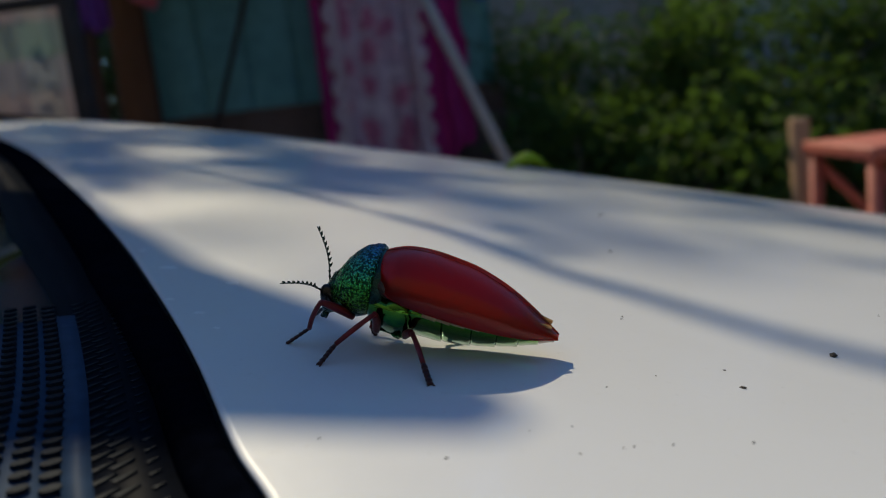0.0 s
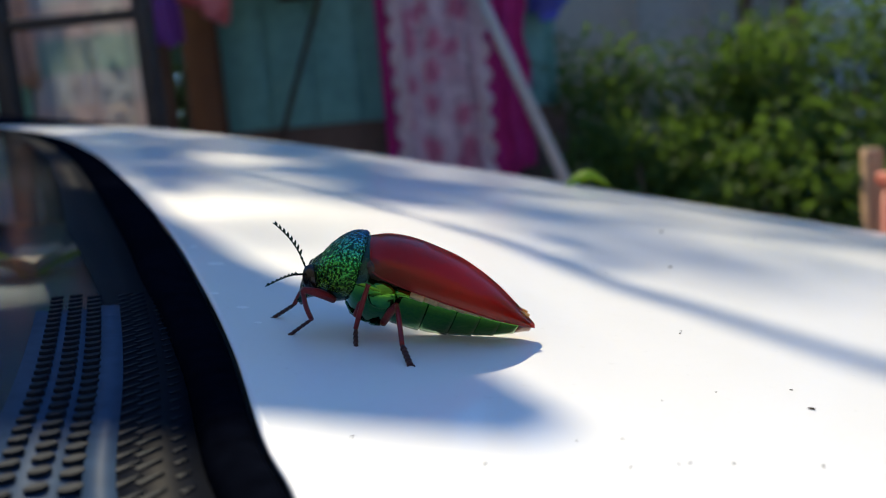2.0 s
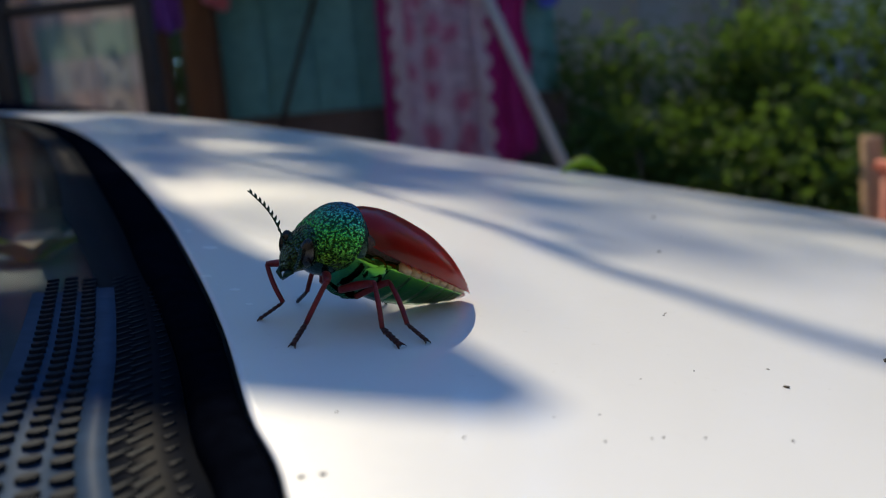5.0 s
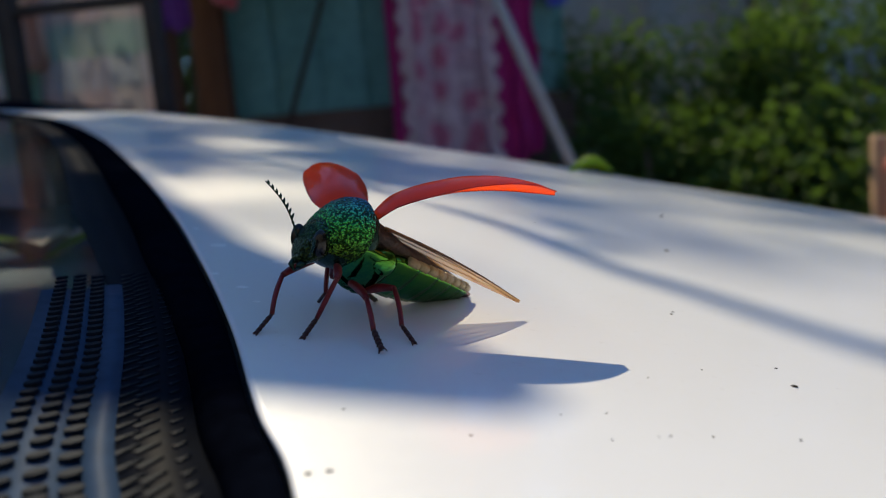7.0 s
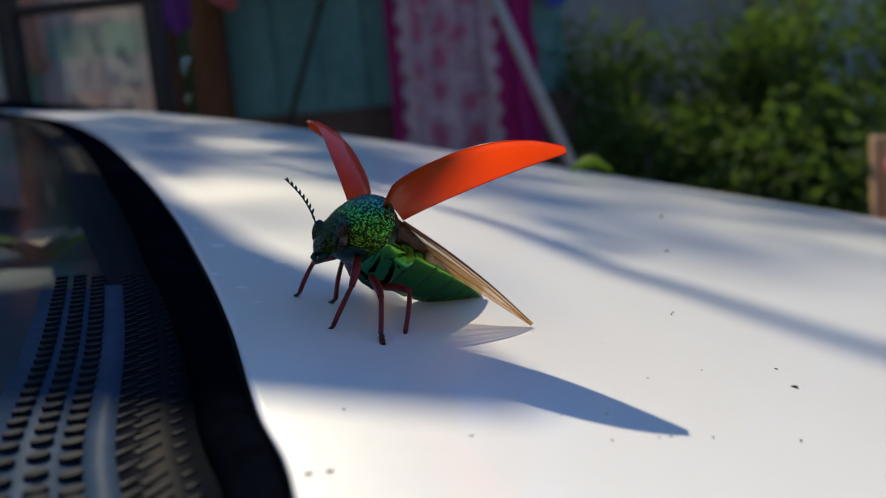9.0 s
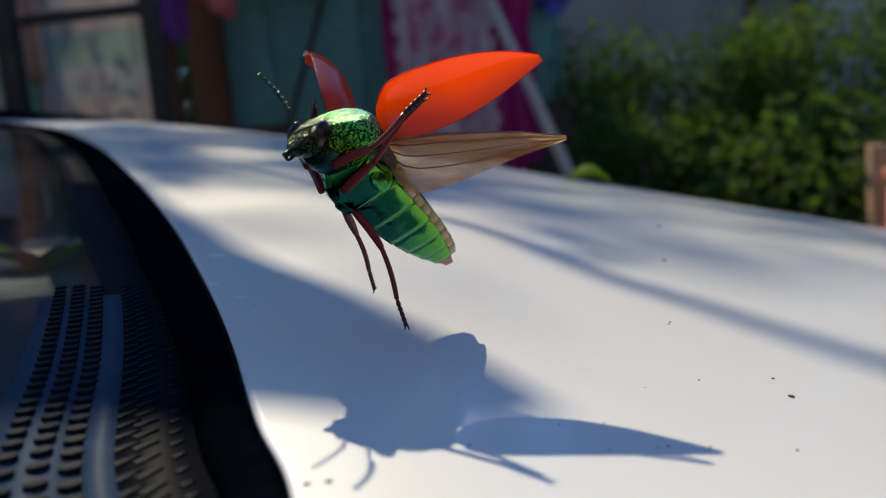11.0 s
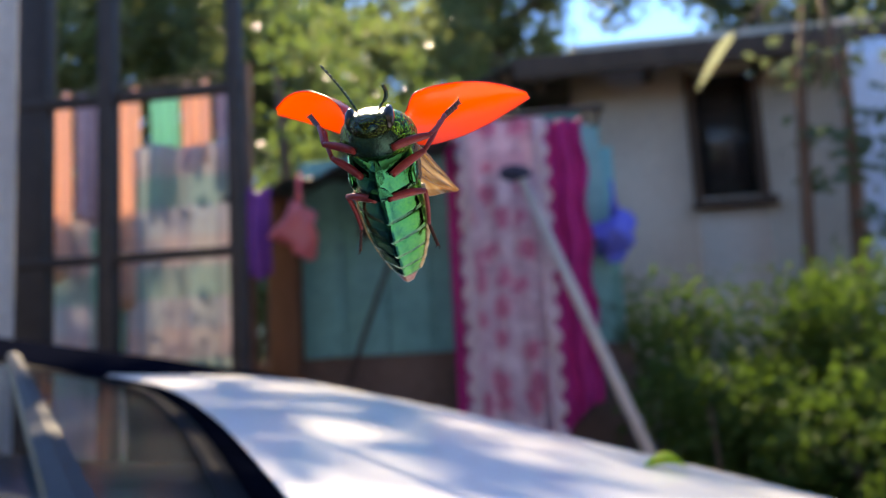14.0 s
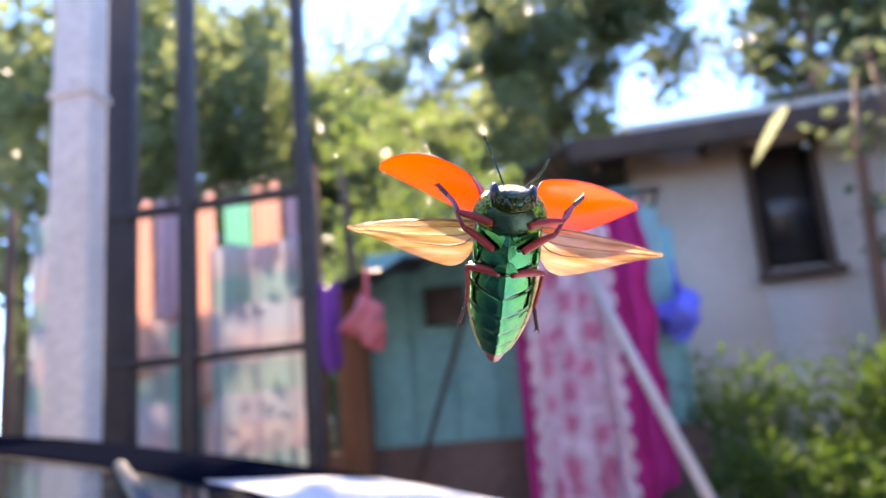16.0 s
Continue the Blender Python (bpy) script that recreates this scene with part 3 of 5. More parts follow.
    me = bpy.data.meshes.new("reflected_dot")
    spike.to_mesh(me)
    spike.free()
    me.materials.append(FRIT)
    for j, (p, n, along) in enumerate(marks[:98]):
        for d, size in ((0.0100, 0.55), (0.0140, 1.0), (0.0165, 1.0)):
            q = p + n * d
            ob = new("reflected_dot", me)
            ob.parent = car
            ob.matrix_basis = Matrix.LocRotScale((q.x, q.y, panel_z(q.x, q.y) - 0.0033), Euler((0, 0, math.atan2(-n.y, -n.x) + 0.55)), (0.8 * size, 1.1 * size, 1))
    # wiper arm lying over the glass
    a, b = Vector((-0.155, 0.197)), Vector((-0.62, 0.83))
    along = (b - a).normalized()
    across = Vector((-along.y, along.x))
    bm = bmesh.new()
    rows = []
    for k in range(13):
        p = a.lerp(b, k / 12)
        wide = 0.010 - 0.003 * k / 12
        rows.append([bm.verts.new((p.x + across.x * w * wide, p.y + across.y * w * wide, panel_z(p.x, p.y) + h)) for w, h in ((-1, 0.0), (-0.85, 0.007), (0.0, 0.009), (0.85, 0.007), (1, 0.0))])
    for r, q in zip(rows, rows[1:]):
        for k in range(4):
            bm.faces.new((r[k], r[k + 1], q[k + 1], q[k]))
        bm.faces.new((r[4], r[0], q[0], q[4]))
    bm.faces.new(rows[0][::-1])
    bm.faces.new(rows[-1])
    bmesh.ops.recalc_face_normals(bm, faces=bm.faces)
    arm = part("wiper_arm", bm, WIPER, car, "grey-blue satin wiper arm", smooth=False)
    part("clip", boxed(-0.162, -0.128, 0.184, 0.196, panel_z(-0.145, 0.19) - 0.003, panel_z(-0.145, 0.19) + 0.006, bevel=0.002), RUBBER, arm, "black plastic clip")
    # sills and wheels
    part("lower_body", boxed(-1.2, 0.6, -0.55, 1.7, 0.22, 0.55, bevel=0.04), PAINT, car)
    for x in (-0.85, 0.3):
        for y in (-0.5, 1.6):
            bm = bmesh.new()
            bmesh.ops.create_cone(bm, cap_ends=True, segments=40, radius1=0.3, radius2=0.3, depth=0.19, matrix=Matrix.Translation((x, y, 0.29)) @ Matrix.Rotation(math.pi / 2, 4, "X"))
            bmesh.ops.bevel(bm, geom=[e for e in bm.edges if len(e.link_faces) == 2 and e.calc_face_angle() > 1], offset=0.03, segments=3, affect="EDGES")
            part("wheel", bm, TYRE, car)
    return car


build_car()

# dirt specks and small pale spots on the bodywork
SPECKS = [(0.0655, 0.3379, 1.5), (0.0522, 0.2593, 1.2), (0.0742, 0.1580, 1.7), (0.0377, 0.1808, 0.5), (0.0384, 0.1828, 0.45), (0.0353, 0.1436, 0.35), (0.0490, 0.1476, 0.45), (0.0490, 0.1384, 0.9), (0.0157, 0.1102, 0.35), (0.0298, 0.1140, 0.4), (0.0420, 0.1154, 0.5), (-0.0030, 0.1078, 0.45), (-0.0208, 0.1132, 0.4), (-0.019, 0.0941, 0.7), (-0.0213, 0.093, 0.7), (0.0251, 0.1372, 0.3), (0.0223, 0.1124, 0.3)]
PALE_SPOTS = [(-0.0737, 0.2197, 1.0), (-0.0533, 0.2046, 0.8), (-0.0542, 0.1769, 0.6), (-0.0637, 0.1875, 0.5), (-0.0872, 0.2415, 0.5), (-0.0480, 0.1660, 0.4)]


def build_speck(x, y, s, rng):
    bm = bmesh.new()
    bmesh.ops.create_icosphere(bm, subdivisions=2, radius=0.001)
    for v in bm.verts:
        v.co *= 1 + 0.5 * noise.noise(v.co * 1800 + Vector((x * 900, y * 900, 0)))
        v.co.z *= 0.5
        v.co.x *= 1.7
    ob = part("dirt_speck", bm, DIRT)
    ob.matrix_basis = Matrix.LocRotScale((x, y, panel_z(x, y) + 0.0003 * s), Euler((0, 0, rng.uniform(0, 3))), (s, s, s))
    tagged(ob, "small dark speck of dirt on white car paint", "dirt speck", "dirt specks on the car")


rng = random.Random(4)
for x, y, s in SPECKS:
    build_speck(x, y, s * 0.40, rng)
for x, y, s in PALE_SPOTS:
    bm = bmesh.new()
    bmesh.ops.create_icosphere(bm, subdivisions=3, radius=0.0021)
    for v in bm.verts:
        v.co *= 1 + 0.25 * noise.noise(v.co * 900 + Vector((x * 700, y * 700, 0)))
        v.co.z *= 0.06
    ob = part("pale_spot", bm, PALE_DISC)
    ob.matrix_basis = Matrix.LocRotScale((x, y, panel_z(x, y)), Euler((0, math.atan(0.15), 0)), (s, s, s))
    tagged(ob, "small pale spot on white car paint", "spot", "dried spots on the car")
for _ in range(26):
    x, y = rng.uniform(0.0, 0.16), rng.uniform(0.10, 0.42)
    build_speck(x, y, rng.uniform(0.1, 0.22), rng)


def build_lime_leaf():
    def fn(u, v):
        w = 0.020 * math.sin(math.pi * min(1, u * 0.92 + 0.06)) ** 0.8
        return (0.034 * (u - 0.5), w * (v - 0.5) * 2 * 0.6, 0.005 * math.sin(math.pi * u) + 0.007 * (1 - (2 * v - 1) ** 2) * math.sin(math.pi * u))
    ob = part("fallen_leaf", sheet(fn, 14, 6, 0.0004), LIME)
    x, y = 0.066, 0.60
    ob.matrix_basis = pose(x, y, panel_z(x, y) + 0.001, 0, 4, 8)
    tagged(ob, "curled lime green leaf lying on the white car", "leaf")


build_lime_leaf()


def build_dry_leaves():
    """A withered star-shaped leaf on the dashboard, seen through the glass."""
    rng = random.Random(8)
    leaf = thing("withered_leaf", "withered star-shaped brown leaf with yellow green tips", "leaf", (-0.255, 0.448, 1.032))
    for k in range(6):
        a = k * 1.05 + rng.uniform(-0.2, 0.2)
        length = rng.uniform(0.035, 0.062)

        def fn(u, v, a=a, length=length):
            w = 0.013 * math.sin(math.pi * min(1, 0.15 + 0.85 * u)) * (v - 0.5) * 2
            return (math.cos(a) * length * u - math.sin(a) * w, math.sin(a) * length * u + math.cos(a) * w, 0.004 + 0.016 * math.sin(2.2 * u) + 0.003 * abs(v - 0.5))
        part("lobe", sheet(fn, 10, 4, 0.0005), DRY if k % 3 else LIME, leaf)


build_dry_leaves()

# ---- beetle ----
BEETLE = [
    (0, -0.0048, 0.1568, 1.0644, 170, 19.3, -8),
    (0.5, -0.0087, 0.1565, 1.0662, 173, 26.5, -3),
    (1, -0.0140, 0.1619, 1.0671, 173, 25.1, -4),
    (1.5, -0.0162, 0.1608, 1.0680, 176, 26, -4),
    (2, -0.0178, 0.1655, 1.0666, 185, 21.6, -1),
    (2.5, -0.0172, 0.1644, 1.0671, 207, 21.5, 0),
    (3, -0.0175, 0.1672, 1.0666, 226, 18, -5),
    (3.5, -0.0187, 0.1652, 1.0674, 235, 18.6, -5),
    (4, -0.0205, 0.1663, 1.0676, 231, 24.5, -10),
    (4.2, -0.0214, 0.1661, 1.0681, 227.5, 24.7, -10),
    (6.3, -0.0209, 0.1631, 1.0692, 227, 26.5, -10),
    (6.5, -0.0214, 0.1636, 1.0692, 228, 26.7, -9),
    (7, -0.0213, 0.1674, 1.0689, 228, 27.4, -7),
    (7.5, -0.0193, 0.1680, 1.0685, 227, 28.2, 0),
    (8, -0.0190, 0.1694, 1.0687, 227, 29.2, 1),
    (8.5, -0.0189, 0.1705, 1.0688, 227.2, 29.5, 0),
    (8.7, -0.0187, 0.1718, 1.0684, 227, 29.7, -1),
    (10.8, -0.0172, 0.1617, 1.0811, 230, 40.9, 3),
    (11, -0.0197, 0.1600, 1.0859, 231.5, 43, -2),
    (11.5, -0.0226, 0.1388, 1.0983, 248, 44.5, -7),
    (12, -0.0283, 0.1234, 1.1098, 260, 50, -9),
    (12.5, -0.0335, 0.1168, 1.1241, 269, 60, 0),
    (13, -0.0396, 0.1069, 1.1424, 272.5, 58, 3),
    (13.5, -0.0417, 0.1114, 1.1593, 267, 47.5, 1),
    (14, -0.0421, 0.1136, 1.1749, 269.4, 42.2, 0.1),
    (14.5, -0.0414, 0.1065, 1.1792, 273.4, 41, -0.5),
    (15, -0.0386, 0.0882, 1.1841, 279.5, 43.5, -4.2),
    (15.5, -0.0415, 0.0705, 1.1979, 282.9, 43.3, -6),
    (16, -0.0242, 0.0461, 1.1945, 291.5, 44, -14),
]
MM = 0.001
SIZE = 1.09  # the whole insect against the sizes below
HINGE = Vector((0.0088, 0.0036, 0.0062))
WING_ROOT = Vector((0.0064, 0.0058, 0.0040))
COXA = {"front": Vector((0.0115, 0.0034, -0.0052)), "mid": Vector((0.0070, 0.0028, -0.0070)), "hind": Vector((0.0020, 0.0012, -0.0074))}
FEMUR, TIBIA = {"front": 0.0074, "mid": 0.0076, "hind": 0.0078}, {"front": 0.0078, "mid": 0.0082, "hind": 0.0090}


def body_pose(x, y, z, yaw, pitch, roll):
    """A pose whose x axis is the way the head points, y its left and z its back."""
    a, b, c = radians(yaw), radians(pitch), radians(roll)
    f = Vector((math.cos(b) * math.cos(a), math.cos(b) * math.sin(a), math.sin(b)))
    l = Vector((-math.sin(a), math.cos(a), 0))
    u = f.cross(l)
    l, u = math.cos(c) * l + math.sin(c) * u, math.cos(c) * u - math.sin(c) * l
    m = Matrix((f, l, u)).transposed().to_4x4()
    m.translation = (x, y, z)
    return m


def scaled(rows):
    return [tuple(v * MM for v in r) for r in rows]


def eased(u, xs, ys, soft=0.07):
    """A smooth curve near the points of a profile."""
    return sum(float(np.interp(u + soft * k / 3, xs, ys)) for k in range(-3, 4)) / 7


def elytron_mesh(side):
    """One wing case: a curved tapering shell, from its hinge backwards."""
    def fn(u, v):
        wide = eased(u, [-0.1, 0, 0.03, 0.09, 0.25, 0.5, 0.7, 0.85, 0.94, 1.0, 1.1], [1.0, 4.0, 5.9, 7.2, 7.9, 7.8, 6.6, 4.7, 3.0, 1.1, -1.0])
        top = eased(u, [-0.1, 0, 0.03, 0.09, 0.25, 0.5, 0.7, 0.85, 1.0, 1.1], [5.6, 7.0, 7.8, 8.5, 8.9, 7.9, 5.6, 2.9, -0.2, -2.2])
        low = eased(u, [-0.1, 0, 0.06, 0.25, 0.5, 0.7, 0.85, 1.0, 1.1], [4.2, 3.0, 1.8, 1.0, 0.4, -0.1, -0.4, -0.6, -0.8])
        top = max(top, low + 0.2)
        a = v * math.pi / 2
        y = max(0.2, wide) * math.sin(a) ** 0.92
        z = low + (top - low) * math.cos(a) ** 0.85
        x = 8.2 - 32.5 * u + 0.5 * math.sin(a) * (1 - u)
        p = Vector((x * MM, side * y * MM, z * MM))
        return p - Vector((HINGE.x, side * HINGE.y, HINGE.z))
    bm = sheet((lambda u, v: fn(u, 1 - v)) if side > 0 else fn, 60, 24, 0)
    rim = bmesh.new()
    tube(rim, [fn(k / 30, 1.0) for k in range(31)], [0.00013] * 31, 7)
    tube(rim, [fn(k / 30, 0.0) for k in range(31)], [0.00009] * 31, 7)
    return bm, rim


WING_LONG = 29.6


def wing_point(u, v, side):
    """A place on a hind wing: along +x to the tip, its chord along +y."""
    chord = eased(u, [-0.1, 0, 0.07, 0.18, 0.32, 0.5, 0.7, 0.87, 1.0, 1.1], [2.5, 4.5, 8.6, 9.6, 8.8, 6.9, 4.5, 2.3, 0.7, -0.5], 0.04)
    lead = eased(u, [0, 0.3, 0.7, 1.0], [0, -0.7, -0.4, 0.8])
    ripple = 0.22 * math.sin(5.5 * math.pi * v) * (0.35 + u) + 0.6 * math.sin(math.pi * u) * (1 - v)
    return (WING_LONG * u * MM, (lead + max(0.3, chord) * v) * MM, side * ripple * MM)


def wing_mesh(side):
    return sheet(lambda u, v: wing_point(u, v, side), 36, 18, 0)


def leg_segment(length, r0, r1, bulge=1.0):
    bm = bmesh.new()
    n = 9
    pts = [(length * k / n, 0, 0.0003 * math.sin(math.pi * k / n)) for k in range(n + 1)]
    rad = [(r0 + (r1 - r0) * k / n) * (1 + (bulge - 1) * math.sin(math.pi * k / n)) for k in range(n + 1)]
    return tube(bm, pts, rad, 10)


def foot_mesh():
    """Five flattened tarsal joints and a pair of claws, along +x."""
    bm = bmesh.new()
    x = 0.0
    for k in range(5):
        s = 0.0011
        bmesh.ops.create_cone(bm, cap_ends=True, segments=8, radius1=0.00030, radius2=0.00054, depth=s, matrix=Matrix.Translation((x + s / 2, 0, 0)) @ Matrix.Rotation(math.pi / 2, 4, "Y") @ Matrix.Diagonal((0.7, 1.1, 1, 1)))
        x += s * 0.86
    for sy in (-1, 1):
        tube(bm, [(x, 0.0002 * sy, 0), (x + 0.0006, 0.0006 * sy, 0.0), (x + 0.0009, 0.0007 * sy, -0.0004)], [0.00018, 0.00013, 0.00004], 6)
    return bm


ANTENNA_ROOT = Vector((0.0178, 0.0018, -0.0026))


def build_antenna(side, parent):
    """A stalk along +x that carries eleven saw-toothed joints, each a part."""
    pts = []
    for k in range(12):
        f = k / 11
        pts.append(Vector((0.0108 * f, 0, 0.0009 * math.sin(math.pi * f))))
    a = part("antenna", tube(bmesh.new(), pts, [0.00017 - 0.000006 * k for k in range(12)], 7), DARK, parent, "black saw-toothed antenna")
    a.location = (ANTENNA_ROOT.x, side * ANTENNA_ROOT.y, ANTENNA_ROOT.z)
    for k, (p, q) in enumerate(zip(pts, pts[1:])):
        bm = bmesh.new()
        d = (q - p).normalized()
        out = Vector((0.35, 0, 0.9))
        out = (out - out.dot(d) * d).normalized()
        tooth = 0.0009 - 0.00004 * k if k > 2 else 0.0
        tube(bm, [p.lerp(q, 0.05), p.lerp(q, 0.45) + out * 0.4 * tooth, p.lerp(q, 0.85) + out * tooth], [0.00016, 0.00027, 0.00006], 7)
        part("joint", bm, DARK, a)
    return a


def build_beetle():
    beetle = thing("jewel_beetle", "jewel beetle, pitted metallic green body, glossy dark red wing cases", "beetle")
    moving = {}
    # thorax shield
    pro = loft(scaled([(8.5, 1.1, 6.3, 5.9, 5.2), (8.75, 1.2, 6.85, 6.3, 5.6), (9.3, 1.3, 7.2, 6.5, 6.0), (10.3, 1.2, 7.25, 6.4, 6.2), (11.6, 1.0, 6.95, 6.1, 6.2), (12.7, 0.6, 6.45, 5.65, 5.8), (13.7, 0.2, 5.85, 5.0, 5.3), (14.6, -0.2, 5.2, 4.2, 4.7), (15.4, -0.6, 4.4, 3.2, 3.9), (15.9, -0.9, 3.4, 2.2, 3.0)]), 64)
    bmesh.ops.subdivide_edges(pro, edges=pro.edges[:], cuts=2, use_grid_fill=True)
    for v in pro.verts:
        v.co += v.co.normalized() * 0.00012 * noise.noise(v.co * 1300)
    part("thorax_shield", pro, PITTED, beetle, "pitted metallic green shield, bluish on top")
    part("collar", loft(scaled([(9.2, 1.1, 6.2, 5.7, 5.2), (8.2, 1.1, 6.5, 6.1, 5.5), (7.2, 1.0, 6.4, 5.6, 5.4), (6.4, 0.9, 5.8, 4.6, 5.0)]), 40), DARK, beetle, "black ring behind the shield")
    head = loft(scaled([(13.4, -1.0, 4.2, 3.6, 4.0), (14.8, -1.5, 4.4, 3.9, 4.6), (16.0, -2.2, 4.2, 3.8, 4.6), (16.8, -2.8, 3.75, 3.4, 4.35), (17.4, -3.4, 3.0, 2.7, 3.6), (17.8, -4.0, 2.0, 1.9, 2.5), (18.0, -4.4, 1.0, 1.0, 1.3)]), 40)
    h = part("head", head, HEAD, beetle, "dark green pitted head")
    for s in (-1, 1):
        part("eye", blob(bmesh.new(), (0.0164, s * 0.0035, -0.0026), (0.0014, 0.0010, 0.0024), 20, 14, Euler((0, 0.35, 0))), EYE, beetle, "dark glossy eye")
        moving["antenna", "left" if s > 0 else "right"] = build_antenna(s, beetle)
        part("jaw", tube(bmesh.new(), [(0.0168, s * 0.0014, -0.0064), (0.0174, s * 0.0012, -0.0075), (0.0170, s * 0.0002, -0.0083)], [0.0007, 0.0005, 0.0002], 8), DARK, beetle, "black jaw")
    throat = blob(bmesh.new(), (0.0118, 0, -0.0022), (0.0042, 0.0050, 0.0038), 28, 18, Euler((0, 0.25, 0)))
    for v in throat.verts:
        v.co += v.co.normalized() * 0.0001 * noise.noise(v.co * 1500)
    part("throat", throat, DARK, beetle, "black underside of the shield")
    # underside of the thorax
    thorax = loft(scaled([(9.6, -0.6, 5.6, 4.0, 5.0), (8.2, -0.8, 6.1, 2.6, 6.2), (6.4, -0.9, 6.5, 2.4, 7.0), (4.4, -0.9, 6.6, 2.2, 7.4), (2.4, -0.9, 6.5, 2.1, 7.2), (1.4, -0.9, 6.3, 2.0, 6.7)]), 48, 0.4)
    part("breast", thorax, GREEN, beetle, "polished metallic green breast")
    for name, lab, plan in (("sternal_spine", "pointed green spine between the legs", ((9.6, -5.9, 0.35), (8.2, -7.6, 1.15), (6.6, -8.2, 1.5), (4.9, -8.4, 0.5))), ("keel_plate", "bright green keel plate", ((5.4, -8.0, 0.4), (4.0, -8.6, 1.7), (2.9, -8.5, 2.4), (1.7, -8.0, 0.5)))):
        bm = bmesh.new()
        rows = [[bm.verts.new((x * MM, k * w * MM, (z + (0.7 if k else 0.0)) * MM)) for k in (-1, 0, 1)] for x, z, w in plan]
        for a, b in zip(rows, rows[1:]):
            for k in range(2):
                bm.faces.new((a[k], a[k + 1], b[k + 1], b[k]))
        bmesh.ops.solidify(bm, geom=bm.faces[:], thickness=0.0006)
        bmesh.ops.recalc_face_normals(bm, faces=bm.faces)
        part(name, bm, GREEN, beetle, lab, smooth=False)
    for s in (-1, 1):
        for x0, x1, y0, y1 in ((7.8, 5.8, 1.7, 4.3), (5.4, 3.5, 2.0, 5.2), (3.2, 1.7, 2.2, 5.6)):
            bm = bmesh.new()
            corner = [(p, -1.25 - 7.3 * (1 - p[1] / 6.6)) for p in ((x0 - 0.5, y0), (x0, y1), (x1 + 0.6, y1 + 0.3), (x1, y0 + 0.2))]
            mid = bm.verts.new(((x0 + x1) / 2 * MM, s * (y0 + y1) / 2 * MM, (-1.65 - 7.3 * (1 - (y0 + y1) / 13.2)) * MM))
            ring = [bm.verts.new((p[0] * MM, s * p[1] * MM, z * MM)) for p, z in corner]
            for k in range(4):
                bm.faces.new((ring[k], ring[(k + 1) % 4], mid))
            bmesh.ops.solidify(bm, geom=bm.faces[:], thickness=0.0005)
            bmesh.ops.recalc_face_normals(bm, faces=bm.faces)
            part("breast_plate", bm, GREEN, beetle, smooth=False)
    for x0, x1, y in ((6.4, 1.0, 6.9),):
        for s in (-1, 1):
            bm = blob(bmesh.new(), ((x0 + x1) / 2 * MM, s * y * MM * 0.83, -1.6 * MM), (abs(x0 - x1) / 2 * MM, 0.9 * MM, 2.5 * MM), 14, 10)
            part("side_plate", bm, GREEN, beetle)
    part("wing_joint", loft(scaled([(9.0, 2.6, 5.6, 3.0, 2.6), (6.5, 2.4, 6.6, 2.9, 2.8), (3.0, 2.0, 6.8, 2.3, 2.6), (0.4, 1.7, 6.5, 1.8, 2.2), (-1.6, 1.4, 6.0, 1.4, 1.8)]), 28), BROWN, beetle, "brown wing joints")
    # belly rings
    xs = [1.6, -4.2, -9.4, -13.8, -17.6, -21.0, -23.6]

    def girth(x):
        w = np.interp(-x, [2.4, 6, 11, 15, 18.5, 21.5, 23.6], [6.4, 6.4, 5.9, 5.0, 3.8, 2.4, 1.1])
        d = np.interp(-x, [2.4, 6, 11, 15, 18.5, 21.5, 23.6], [6.6, 6.4, 5.5, 4.4, 3.2, 1.9, 0.8])
        return w, d
    for a, b in zip(xs, xs[1:]):
        sec = []
        for k in range(7):
            x = a + (b - a) * k / 6
            w, d = girth(x)
            lip = 0.16 * (k / 6) ** 3 - (0.25 if k == 0 else 0)
            sec.append((x - (0.15 if k == 6 else 0), -0.6 - 0.012 * -x, w + lip, np.interp(-x, [2, 14, 24], [2.6, 1.6, 0.6]), d + lip))
        last = b == xs[-1]
        part("belly_ring", loft(scaled(sec), 44, 0.2), TAIL if last else GREEN, beetle, "reddish brown tail tip" if last else "")
        if not last:
            w, d = girth(b)
            part("belly_seam", loft(scaled([(b + 0.05, -0.6 + 0.012 * b, w + 0.1, 1.6, d + 0.13), (b - 0.12, -0.6 + 0.012 * b, w + 0.1, 1.6, d + 0.13)]), 44, 0.2), CREAM, beetle, "pale seam between rings")
    part("back", loft(scaled([(1.2, 1.6, 6.0, 1.6, 2.5), (-4, 1.4, 6.3, 1.7, 2.4), (-10, 1.0, 5.7, 1.6, 2.0), (-16, 0.4, 4.4, 1.3, 1.4), (-21.5, -0.2, 2.2, 0.8, 0.8), (-23.2, -0.4, 1.0, 0.4, 0.5)]), 32), BROWN, beetle, "brown soft back under the wings")
    for s in (-1, 1):
        for k in range(8):
            x0, x1 = -1.0 - 2.5 * k, -3.42 - 2.5 * k
            w0, w1 = girth(min(-2.4, x0))[0], girth(x1)[0]
            bm = tube(bmesh.new(), scaled([(x0, s * (w0 - 0.22), 0.25), ((x0 + x1) / 2, s * ((w0 + w1) / 2 - 0.16), 0.2), (x1, s * (w1 - 0.22), 0.05)]), [0.00088, 0.0009, 0.00088], 12)
            part("side_spot", bm, CREAM, beetle, "cream patch along the flank")
